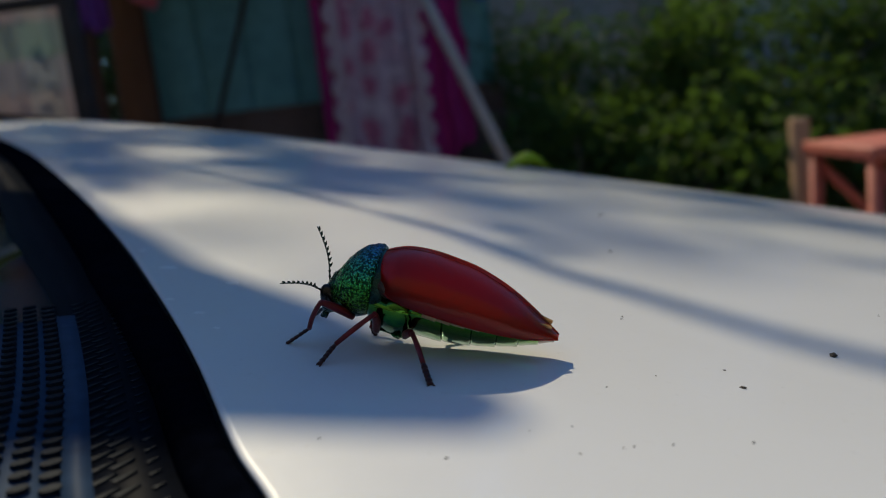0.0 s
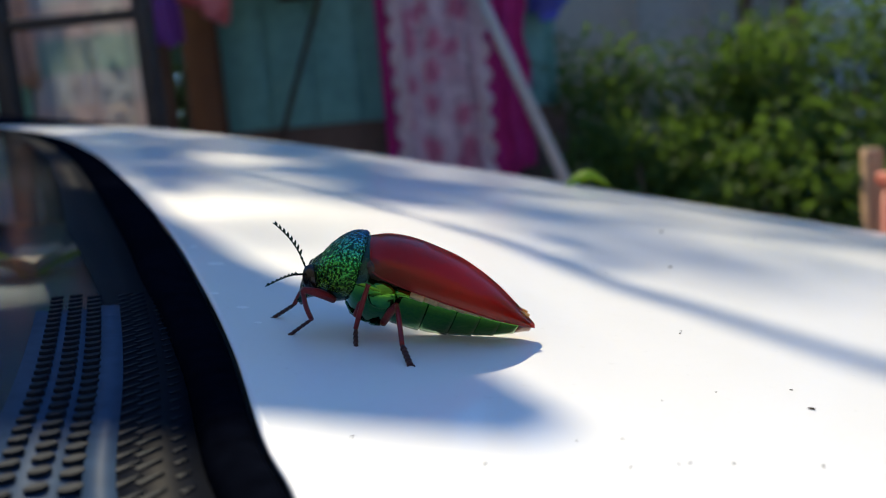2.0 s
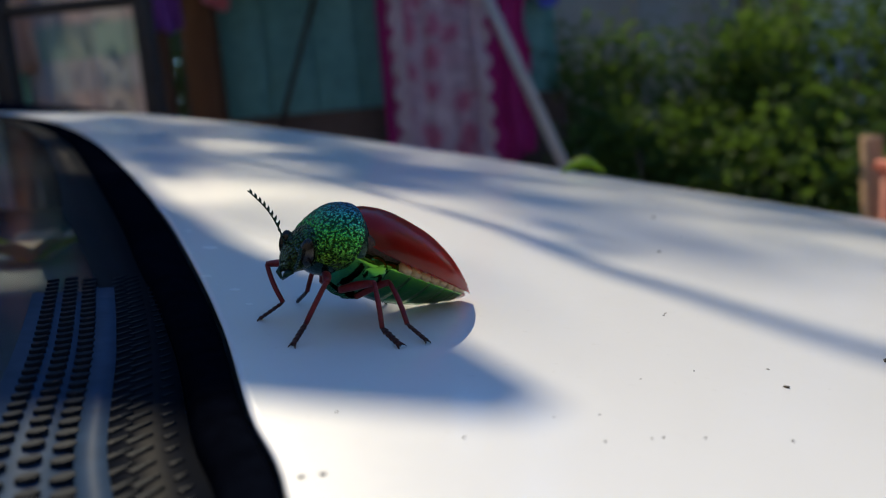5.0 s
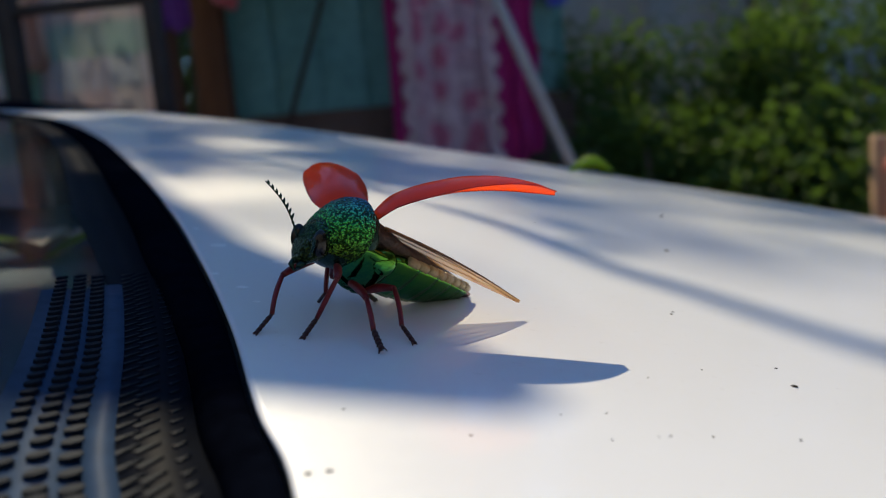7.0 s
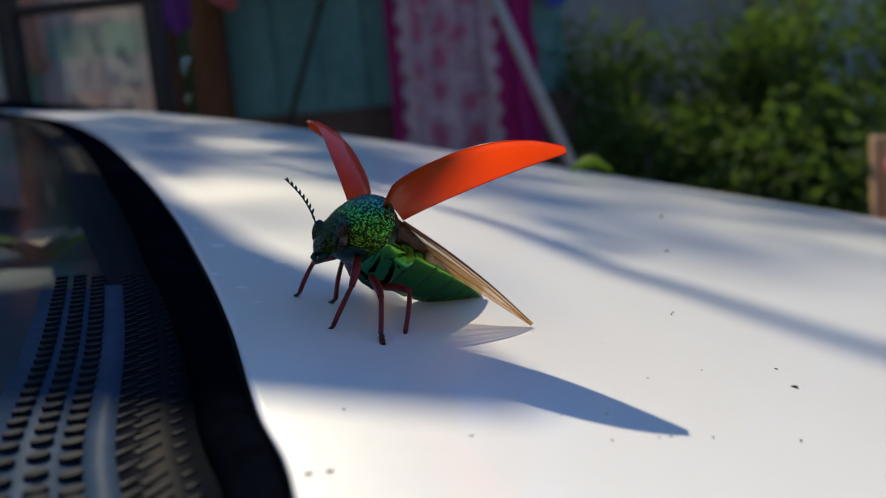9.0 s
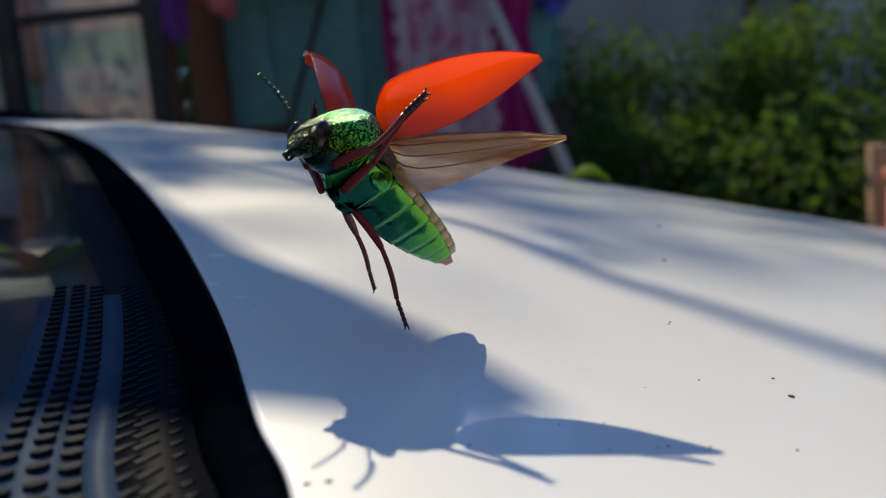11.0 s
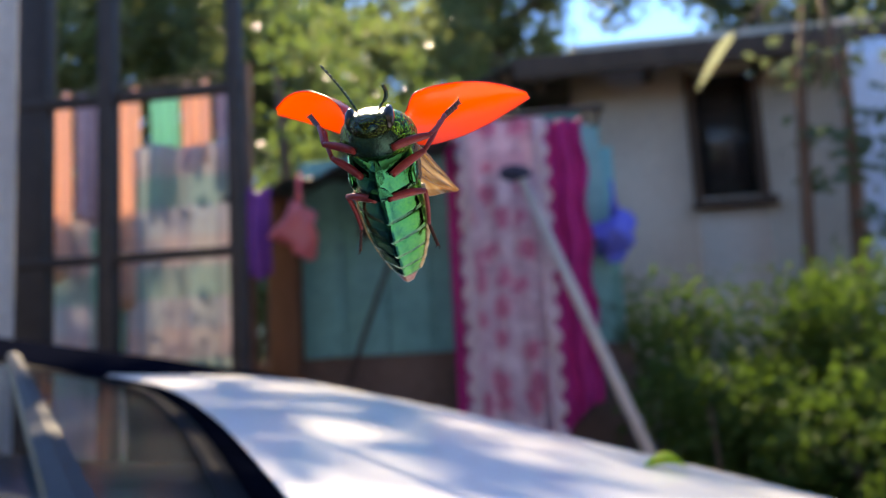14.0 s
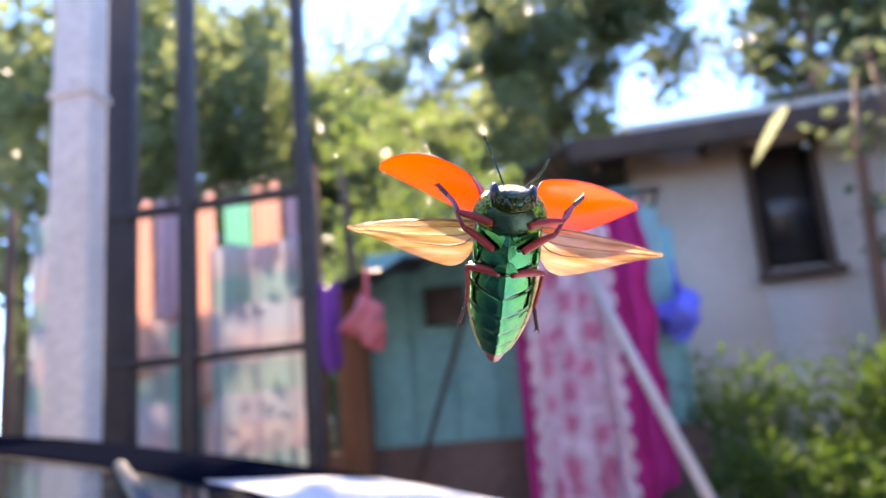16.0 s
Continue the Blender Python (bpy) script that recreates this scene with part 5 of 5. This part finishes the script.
def build_house():
    h = thing("house", "small beige plastered house with a grey sheet roof", "house")
    y = 5.8
    wx0, wx1, wz0, wz1 = 1.05, 1.51, 2.16, 3.06
    x0, x1, top = 0.28, 5.6, 3.35
    part("wall", boxed(x0, wx0, y, y + 0.15, 0, top), PLASTER, h)
    part("wall", boxed(wx1, x1, y, y + 0.15, 0, top), PLASTER, h)
    part("wall", boxed(wx0, wx1, y, y + 0.15, 0, wz0), PLASTER, h)
    part("wall", boxed(wx0, wx1, y, y + 0.15, wz1, top), PLASTER, h)
    part("wall", boxed(x0, x0 + 0.15, y + 0.15, 9.6, 0, top), PLASTER, h)
    part("wall", boxed(x0 + 0.15, x1, 9.45, 9.6, 0, top), PLASTER, h)
    part("wall", boxed(x1 - 0.15, x1, y + 0.15, 9.45, 0, top), PLASTER, h)
    win = part("window", boxed(wx0, wx1, y + 0.10, y + 0.115, wz0, wz1), HOUSE_GLASS, h, "dark unlit window")
    for a in ((wx0 - 0.02, wx0 + 0.035, wz0 - 0.02, wz1), (wx1 - 0.035, wx1 + 0.02, wz0 - 0.02, wz1)):
        part("window_frame", boxed(a[0], a[1], y - 0.02, y + 0.10, a[2], a[3], bevel=0.004), DARK_WOOD, win)
    part("window_sill", boxed(wx0 - 0.03, wx1 + 0.06, y - 0.07, y + 0.10, wz0 - 0.08, wz0 - 0.02, bevel=0.004), DARK_WOOD, win)
    # solid dark box close behind the glass stands in for the room's shade
    room = part("room_shade_box", boxed(wx0 - 0.3, wx1 + 0.3, y + 0.17, y + 0.9, wz0 - 0.4, wz1 + 0.2), DARK_WOOD, h, "dark brown box standing in for the room's shade")

    def fn(u, v):
        x = -0.18 + 6.2 * u
        return (x, 5.38 + 2.3 * v, 3.12 + 0.02 * (x - 0.3) + 0.62 * v + 0.014 * math.sin(2 * math.pi * x / 0.09))
    part("roof", sheet(fn, 420, 6, 0.006), SHEET, h, "corrugated grey roof sheet")

    def back(u, v):
        x = -0.18 + 6.2 * u
        return (x, 7.68 + 2.3 * v, 3.74 + 0.02 * (x - 0.3) - 0.62 * v + 0.014 * math.sin(2 * math.pi * x / 0.09))
    part("roof", sheet(back, 420, 6, 0.006), SHEET, h)
    part("fascia", boxed(-0.15, 6.0, 5.35, 5.378, 2.98, 3.135, bevel=0.004), DARK_WOOD, h, "dark wooden fascia board")
    for k in range(8):
        x = 0.0 + 0.75 * k
        part("rafter", boxed(x, x + 0.06, 5.50, 5.8, 3.02, 3.09, bevel=0.004), DARK_WOOD, h)
    def verge(u, v):
        x = -0.66 + 0.50 * u
        return (x, 5.38 + 2.3 * v, 2.90 + 0.215 * u + 0.5 * v + 0.012 * math.sin(2 * math.pi * x / 0.09))
    part("lean_to_roof", sheet(verge, 60, 6, 0.012), TAR, h, "dark low roof beside the house")
    part("gable_shade", boxed(-0.50, x0, 5.7, 5.76, 0, 2.86), TEAL, h, "teal boards beside the wall")


def build_curtain():
    c = thing("curtain", "floral white and pink curtain with magenta borders on a rod", "curtain")

    def main(u, v):
        return (-0.335 + 0.335 * u, 3.06 + 0.009 * math.sin(2 * math.pi * 3.5 * u + 0.8 * math.sin(2.2 * v)), 0.35 + 1.70 * v)
    part("panel", sheet(main, 70, 20, 0.003), CURTAIN, c, "white lace with pink roses")

    def edge(u, v):
        w = 0.010 * math.sin(2 * math.pi * 4 * v)
        return (-0.035 + (0.19 + w) * u, 3.075 + 0.022 * math.sin(2 * math.pi * 2.5 * u + v), 0.96 - 0.25 * (1 - u) ** 2 * (1 - v) + 1.07 * v)
    part("border", sheet(edge, 30, 70, 0.003), MAGENTA, c, "deep magenta border")

    def left(u, v):
        return (-0.372 + 0.06 * u, 3.075 + 0.01 * math.sin(2 * math.pi * u), 0.40 + 1.62 * v)
    part("border", sheet(left, 8, 70, 0.003), MAGENTA, c, "deep magenta border")
    for x, s in ((-0.302, -1), (-0.005, 1)):
        def lace(u, v, x=x, s=s):
            w = 0.030 + 0.028 * abs(math.sin(math.pi * 19 * v))
            return (x + s * (w * u - 0.026), 3.034 + 0.008 * math.sin(4 * u + 30 * v), 0.38 + 1.66 * v)
        part("lace_edge", sheet(lace, 6, 200, 0.002), LACE, c, "white scalloped lace edge")
    part("rod", tube(bmesh.new(), [(-0.40, 3.06, 2.06), (0.24, 3.06, 2.06)], 0.012, 10), IRON, c)
    for x in (-0.38, 0.22):
        part("bracket", boxed(x - 0.01, x + 0.01, 3.06, 3.28, 2.05, 2.07), IRON, c)


def build_mop():
    m = thing("mop", "long pale mop handle leaning with its dark head up", "mop")
    top, foot = Vector((-0.08, 2.86, 1.765)), Vector((0.56, 2.62, 0.03))
    part("handle", tube(bmesh.new(), [foot, foot.lerp(top, 0.5), top], [0.020, 0.020, 0.019], 14), POLE, m)
    bm = blob(bmesh.new(), top + Vector((-0.02, 0, 0.025)), (0.055, 0.035, 0.03), 16, 10)
    for v in bm.verts:
        v.co += 0.012 * noise.noise_vector(v.co * 60)
    part("mop_head", bm, NAVY, m, "dark blue mop head")


def build_bag(name, at, size, material, label, category):
    bm = blob(bmesh.new(), (0, 0, 0), (size[0] / 2, size[1] / 2, size[2] / 2), 28, 20)
    for v in bm.verts:
        f = max(0.0, v.co.z / (size[2] / 2))
        v.co.x *= 1 - 0.62 * f * f
        v.co.y *= 1 - 0.62 * f * f
        v.co += 0.32 * size[0] * noise.noise_vector(v.co * 16 + Vector(at))
    tube(bm, [(0, 0, size[2] * 0.42), (0.004, 0, size[2] * 0.75), (0, 0.02, size[2] * 1.05)], [size[0] * 0.12, size[0] * 0.05, size[0] * 0.04], 8)
    ob = part(name, bm, material)
    ob.location = at
    return tagged(ob, label, category)


def build_red_stool():
    s = thing("red_stool", "red painted wooden stool with crossed braces", "stool")
    x, y = 0.965, 1.80
    part("seat", boxed(x - 0.10, x + 0.30, y - 0.16, y + 0.16, 0.895, 0.925, bevel=0.006), RED_WOOD, s)
    for dx in (-0.08, 0.25):
        for dy in (-0.13, 0.13):
            part("leg", tube(bmesh.new(), [(x + dx * 1.15, y + dy * 1.1, 0), (x + dx, y + dy, 0.90)], 0.016, 8), RED_WOOD, s)
    for dy in (-0.13, 0.13):
        part("brace", tube(bmesh.new(), [(x - 0.085, y + dy, 0.50), (x + 0.25, y + dy, 0.88)], 0.012, 8), RED_WOOD, s)
        part("brace", tube(bmesh.new(), [(x + 0.26, y + dy, 0.50), (x - 0.08, y + dy, 0.88)], 0.012, 8), RED_WOOD, s)


def build_stake():
    ob = part("wooden_stake", boxed(0.945, 0.99, 2.18, 2.225, 0, 0.965, bevel=0.006), WOOD_PALE)
    tagged(ob, "short weathered wooden stake before the hedge", "stake")


def shrub(x, y, r, height, count, rng, material=None, size=0.055, low=0.12):
    s = thing("shrub", "dense dark green leafy shrub", "shrub", group="shrubs in the yard")
    bm = bmesh.new()
    tips = []
    for k in range(7):
        a = rng.uniform(0, 6.28)
        top = Vector((x + r * 0.6 * math.cos(a), y + r * 0.6 * math.sin(a), height * rng.uniform(0.6, 0.9)))
        base = Vector((x + 0.06 * math.cos(a), y + 0.06 * math.sin(a), 0))
        tube(bm, [base, base.lerp(top, 0.5) + Vector((0, 0, 0.1)), top], [0.02, 0.014, 0.006], 6)
        tips.append(top)
    part("stem", bm, BARK, s)
    clumps = [(Vector((x + rng.gauss(0, r * 0.5), y + rng.gauss(0, r * 0.5), height * rng.uniform(low, 0.95))), rng.uniform(0.10, 0.22)) for _ in range(48)]
    places = []
    for _ in range(count):
        c, q = rng.choice(clumps)
        d = Vector((rng.gauss(0, 1), rng.gauss(0, 1), rng.gauss(0, 1))).normalized()
        p = c + d * q * rng.random() ** 0.4
        places.append((p.x, p.y, max(0.05, p.z)))
    leaf_part("foliage", places, size, material or HEDGE_LEAF, s, rng)


def tree(x, y, height, crown_r, material, count, size, rng, lean=(0, 0)):
    t = thing("tree", "leafy broad tree, sunlit from behind", "tree", group="trees behind the yard")
    bm = bmesh.new()
    top = Vector((x + lean[0], y + lean[1], height * 0.9))
    base = Vector((x, y, -0.05))
    r = 0.035 * height ** 0.8
    tube(bm, [base, base.lerp(top, 0.35) + Vector((0.1, 0.05, 0)), base.lerp(top, 0.7), top], [r, r * 0.75, r * 0.5, r * 0.15], 10)
    limbs = []
    for k in range(11):
        f = rng.uniform(0.42, 0.92)
        a = rng.uniform(0, 6.28)
        s = base.lerp(top, f)
        e = s + Vector((math.cos(a), math.sin(a), rng.uniform(0.0, 0.7))) * crown_r * rng.uniform(0.5, 0.95)
        tube(bm, [s, s.lerp(e, 0.5) + Vector((0, 0, 0.12)), e], [r * 0.36, r * 0.22, r * 0.06], 7)
        limbs.append((s, e))
    part("trunk", bm, BARK, t)
    clumps = []
    for s, e in limbs:
        for _ in range(8):
            clumps.append((s.lerp(e, rng.uniform(0.35, 1.1)) + Vector((rng.gauss(0, 1), rng.gauss(0, 1), rng.gauss(0, 0.8))) * crown_r * 0.2, crown_r * rng.uniform(0.10, 0.24)))
    places = []
    for _ in range(count):
        c, q = rng.choice(clumps)
        d = Vector((rng.gauss(0, 1), rng.gauss(0, 1), rng.gauss(0, 1))).normalized()
        places.append(c + d * q * rng.random() ** 0.5)
    leaf_part("crown", places, size, material, t, rng)


def build_sapling():
    """Slim young stems with drooping leaves before the house."""
    t = thing("sapling", "slim young tree with drooping leaves before the house wall", "tree")
    rng = random.Random(8)
    stems = [[(1.66, 4.6, 0), (1.64, 4.6, 1.6), (1.68, 4.62, 2.4), (1.58, 4.6, 3.2)], [(1.40, 4.62, 0), (1.38, 4.6, 1.5), (1.44, 4.62, 2.5), (1.50, 4.6, 3.0)]]
    places = []
    for st in stems:
        part("stem", tube(bmesh.new(), st, [0.045, 0.038, 0.03, 0.015], 10), WOOD, t)
    for cx, cz, n, r in ((1.62, 2.24, 40, 0.13), (1.80, 2.15, 30, 0.13), (1.95, 2.0, 30, 0.12), (1.48, 2.0, 14, 0.07), (1.85, 2.35, 24, 0.1), (1.42, 2.62, 30, 0.14), (1.75, 1.75, 30, 0.12), (1.9, 2.75, 60, 0.25), (1.5, 3.15, 60, 0.3)):
        for _ in range(n):
            places.append((cx + rng.gauss(0, r), 4.55 + rng.gauss(0, 0.1), cz + rng.gauss(0, r * 0.45)))
    leaf_part("foliage", places, 0.09, DEEP_LEAF, t, rng)

    def frond(u, v):
        w = 0.05 * math.sin(math.pi * min(1, u + 0.05)) ** 0.7
        return (1.02 - 0.20 * u + 0.3 * w * (v - 0.5), 4.2 + 0.1 * u, 2.72 - 0.16 * u - 0.1 * u * u + 2 * w * (v - 0.5))
    part("bough", tube(bmesh.new(), [(1.58, 4.6, 3.1), (1.3, 4.4, 3.0), (1.02, 4.2, 2.72)], [0.014, 0.01, 0.006], 8), WOOD, t)
    part("broad_leaf", sheet(frond, 14, 6, 0), LIME_PALE, t, "pale sunlit drooping leaf")


def build_shade_tree():
    """Unseen tree beside the car, its leaves and twigs placed to dapple the paint."""
    t = thing("shade_tree", "unseen tree beside the car, its boughs placed to shade the paint", "tree")
    rng = random.Random(21)
    bm = bmesh.new()
    trunk_top = Vector((-2.5, 0.6, 3.2))
    tube(bm, [(-2.7, 0.4, -0.05), (-2.62, 0.45, 1.6), trunk_top, (-2.2, 0.9, 4.4)], [0.13, 0.11, 0.08, 0.03], 12)
    tube(bm, [trunk_top, (-1.6, 1.2, 3.1), (-1.1, 1.6, 2.85), (-0.80, 1.85, 2.66)], [0.05, 0.035, 0.022, 0.008], 8)
    part("trunk", bm, BARK, t)
    far = 1.75

    def cast(x, y, d=far):
        return Vector((x, y, panel_z(x, y))) + SUNWARD * d
    # broad leaf outlined to cast the shade that lies over the window's edge
    stalk = cast(-0.30, 0.36, 2.2)
    part("bough", tube(bmesh.new(), [(-0.80, 1.85, 2.66), stalk.lerp(Vector((-0.80, 1.85, 2.66)), 0.4), stalk], [0.008, 0.006, 0.004], 8), BARK, t)
    tip, root = (0.006, 0.119), (-0.34, 0.345)

    def broad(u, v):
        # u along the leaf from stalk to tip, v across
        up_edge = np.interp(u, [0, 0.14, 0.26, 0.36, 0.7, 0.9, 1.0], [0.02, 0.06, 0.12, 0.115, 0.052, 0.028, 0.008])
        low_edge = np.interp(u, [0, 0.35, 0.6, 0.8, 0.95, 1.0], [-0.36, -0.23, -0.138, -0.058, -0.018, -0.004])
        ax, ay = root[0] + (tip[0] - root[0]) * u, root[1] + (tip[1] - root[1]) * u
        w = low_edge + (up_edge - low_edge) * v
        return cast(ax + 0.54 * w, ay + 0.84 * w, 2.2 - 1.0 * u + 0.02 * math.sin(3 * u) - 0.03 * abs(v - 0.5))
    part("broad_leaf", sheet(broad, 24, 10, 0.0012), THICK_LEAF, t, "broad green leaf")
    # twig whose shade runs across the paint
    twig = [(-0.20, 0.54), (-0.12, 0.448), (-0.0726, 0.390), (-0.0413, 0.3486), (-0.0161, 0.3153), (0.0045, 0.2843), (0.0206, 0.2488), (0.0333, 0.2231), (0.0450, 0.2088), (0.0544, 0.1935), (0.0698, 0.1691), (0.10, 0.135), (0.16, 0.07)]
    part("twig", tube(bmesh.new(), [cast(*p, 1.2 + 0.009 * k * k) for k, p in enumerate(twig)], [0.0024 + 0.00030 * k for k in range(len(twig))], 8), BARK, t)
    # loose sprays of leaves farther out
    places, near = [], []
    for cx, cy, n, r, d in ((0.10, 0.50, 4, 0.05, 6.0), (0.0, 0.52, 7, 0.08, 5.8), (-0.10, 0.62, 8, 0.08, 5.8), (-0.02, 0.64, 12, 0.08, 5.6), (-0.25, 0.75, 14, 0.09, 5.6), (0.30, 0.68, 9, 0.09, 6.3), (-0.45, 0.55, 14, 0.1, 5.0), (0.02, 0.80, 14, 0.1, 6.2)):
        for _ in range(n):
            places.append(cast(cx + rng.gauss(0, r * 1.3), cy + rng.gauss(0, r * 0.45), d + rng.gauss(0, 0.2)))
    for _ in range(1050):
        x, y = rng.uniform(-0.6, 0.75), 0.22 + 1.20 * rng.random() ** 0.9
        if rng.random() < min(1.0, (y - 0.20) / 0.32) * (0.6 if x > 0.08 else 1.3):
            places.append(cast(x, y, 6.4 + rng.gauss(0, 0.3)))
    for cx, cy, n, rx, ry, d in ((-0.19, 0.50, 7, 0.035, 0.02, 3.4), (-0.12, 0.49, 5, 0.03, 0.02, 3.4), (0.050, 0.272, 2, 0.010, 0.003, 2.6), (-0.05, 0.47, 5, 0.03, 0.012, 3.6), (-0.10, 0.40, 3, 0.03, 0.012, 3.5), (-0.04, 0.37, 2, 0.03, 0.010, 3.5), (0.01, 0.44, 3, 0.03, 0.012, 3.6), (0.06, 0.39, 2, 0.03, 0.012, 3.6), (0.12, 0.275, 4, 0.012, 0.02, 3.6), (0.15, 0.33, 5, 0.03, 0.02, 3.6), (-0.30, 0.62, 14, 0.05, 0.02, 3.0), (-0.05, 0.58, 12, 0.06, 0.015, 3.0)):
        for _ in range(n):
            near.append(cast(cx + rng.gauss(0, rx), cy + rng.gauss(0, ry), d + rng.gauss(0, 0.06)))
    leaf_part("spray", near, 0.042, THICK_LEAF, t, rng)
    part("bough", tube(bmesh.new(), [(-2.3, 0.8, 4.1), (-2.1, 2.6, 5.0), cast(-0.4, 0.7, 6.2), cast(0.1, 0.8, 6.4), cast(0.6, 0.8, 6.4)], [0.04, 0.03, 0.02, 0.012, 0.004], 8), BARK, t)
    leaf_part("foliage", places, 0.085, THICK_LEAF, t, rng)


# walls out of view, added to hold back sky light from the yard
tagged(part("sky_block_behind", boxed(-7, 7, -2.6, -2.4, 0, 3.4), UNSEEN_WALL), "unseen grey wall added behind the car to block sky light", "wall", kind="structure")
for x in (-7.2, 7.0):
    tagged(part("sky_block_side", boxed(x, x + 0.2, -2.6, 4.5, 0, 4.5), UNSEEN_WALL), "unseen grey wall added at the side to block sky light", "wall", kind="structure")
build_pillar()
build_gate()
build_laundry()
build_shed()
build_house()
build_curtain()
build_mop()
build_bag("pink_bag", (-0.84, 2.665, 1.61), (0.15, 0.10, 0.19), PINK, "pink plastic bag hung under the shed roof", "bag")
hanging("purple_cloth", -1.04, -0.95, 2.70, 1.46, 1.77, PURPLE, "purple cloth hung under the shed roof", "cloth", 1.5, 0.02)
build_bag("blue_bag", (0.26, 3.22, 1.60), (0.16, 0.10, 0.20), BLUE_CLOTH, "blue cloth bundle hung beside the curtain", "bundle")
hanging("cloth", 1.86, 2.5, 5.0, 0.0, 2.9, PALE_BLUE, "pale blue sheet hung beside the house wall", "cloth", 3, 0.03, "laundry")
stick = tube(bmesh.new(), [(-1.22, 3.06, 0), (-0.84, 3.15, 1.0), (-0.50, 3.22, 1.90)], [0.013, 0.011, 0.009], 8)
tagged(part("leaning_stick", stick, DARK_WOOD), "thin dark stick leaning against the teal boards", "stick")
build_red_stool()
build_stake()
rng = random.Random(11)
for x, y, r, hgt in ((0.45, 3.35, 0.30, 1.35), (0.85, 3.20, 0.34, 1.42), (1.30, 3.30, 0.36, 1.45), (1.75, 3.15, 0.36, 1.45), (2.2, 3.3, 0.36, 1.5), (1.05, 2.75, 0.28, 1.05), (0.60, 2.95, 0.25, 1.10), (1.5, 2.7, 0.28, 1.05)):
    shrub(x, y, r, hgt, 6000, rng, None, 0.038)
rng = random.Random(5)
for x, y, hgt, r, n, size in ((-4.3, 8.6, 6.8, 2.2, 11000, 0.12), (-2.1, 8.9, 5.3, 1.9, 11000, 0.12), (-0.45, 9.6, 7.8, 1.8, 18000, 0.12), (2.5, 9.0, 7.4, 2.0, 14000, 0.13), (4.8, 10.5, 7.0, 2.2, 9000, 0.14), (-5.6, 8.5, 7.6, 2.5, 10000, 0.14), (6.8, 11.0, 7.6, 2.6, 8000, 0.15), (-5.0, 12.0, 8.4, 2.6, 9000, 0.15), (-7.8, 9.5, 7.8, 2.8, 8000, 0.16), (-0.6, 13.5, 9.4, 2.3, 9000, 0.17), (-6.2, 14, 10.0, 3.2, 8000, 0.18)):
    tree(x, y, hgt, r, DEEP_LEAF if -1 < x < 4 else TREE_LEAF, n, size, rng)
for x, y, r, hgt in ((-2.4, 4.9, 0.5, 2.0), (-1.7, 4.7, 0.45, 1.9), (-1.1, 4.9, 0.45, 1.9), (-3.2, 5.2, 0.6, 2.2)):
    shrub(x, y, r, hgt, 2400, rng, TREE_LEAF, 0.08)
rng = random.Random(17)
for x, y, r, hgt, n in ((-1.62, 4.10, 0.36, 2.5, 500), (-1.00, 3.60, 0.36, 3.0, 900), (-0.55, 3.95, 0.36, 2.6, 800)):
    shrub(x, y, r, hgt, n, rng, GLINT_LEAF, 0.05, 0.66)
build_sapling()
build_shade_tree()


def motions():
    walk(beetle, [(r[0], body_pose(*r[1:])) for r in BEETLE])
    walk(moving["case", "left"], case_rows(CASE_LEFT, "left"))
    walk(moving["case", "right"], case_rows(CASE_RIGHT, "right"))
    walk(moving["antenna", "left"], feeler_rows(FEELER_LEFT, "left"))
    walk(moving["antenna", "right"], feeler_rows(FEELER_RIGHT, "right"))
    for side in ("left", "right"):
        walk(moving["wing", side], wing_rows(side))
        for name in ("front", "mid", "hind"):
            femur, tibia, foot = leg_rows(side, name)
            walk(moving["femur", side, name], femur)
            walk(moving["tibia", side, name], tibia)
            walk(moving["foot", side, name], foot)


motions()
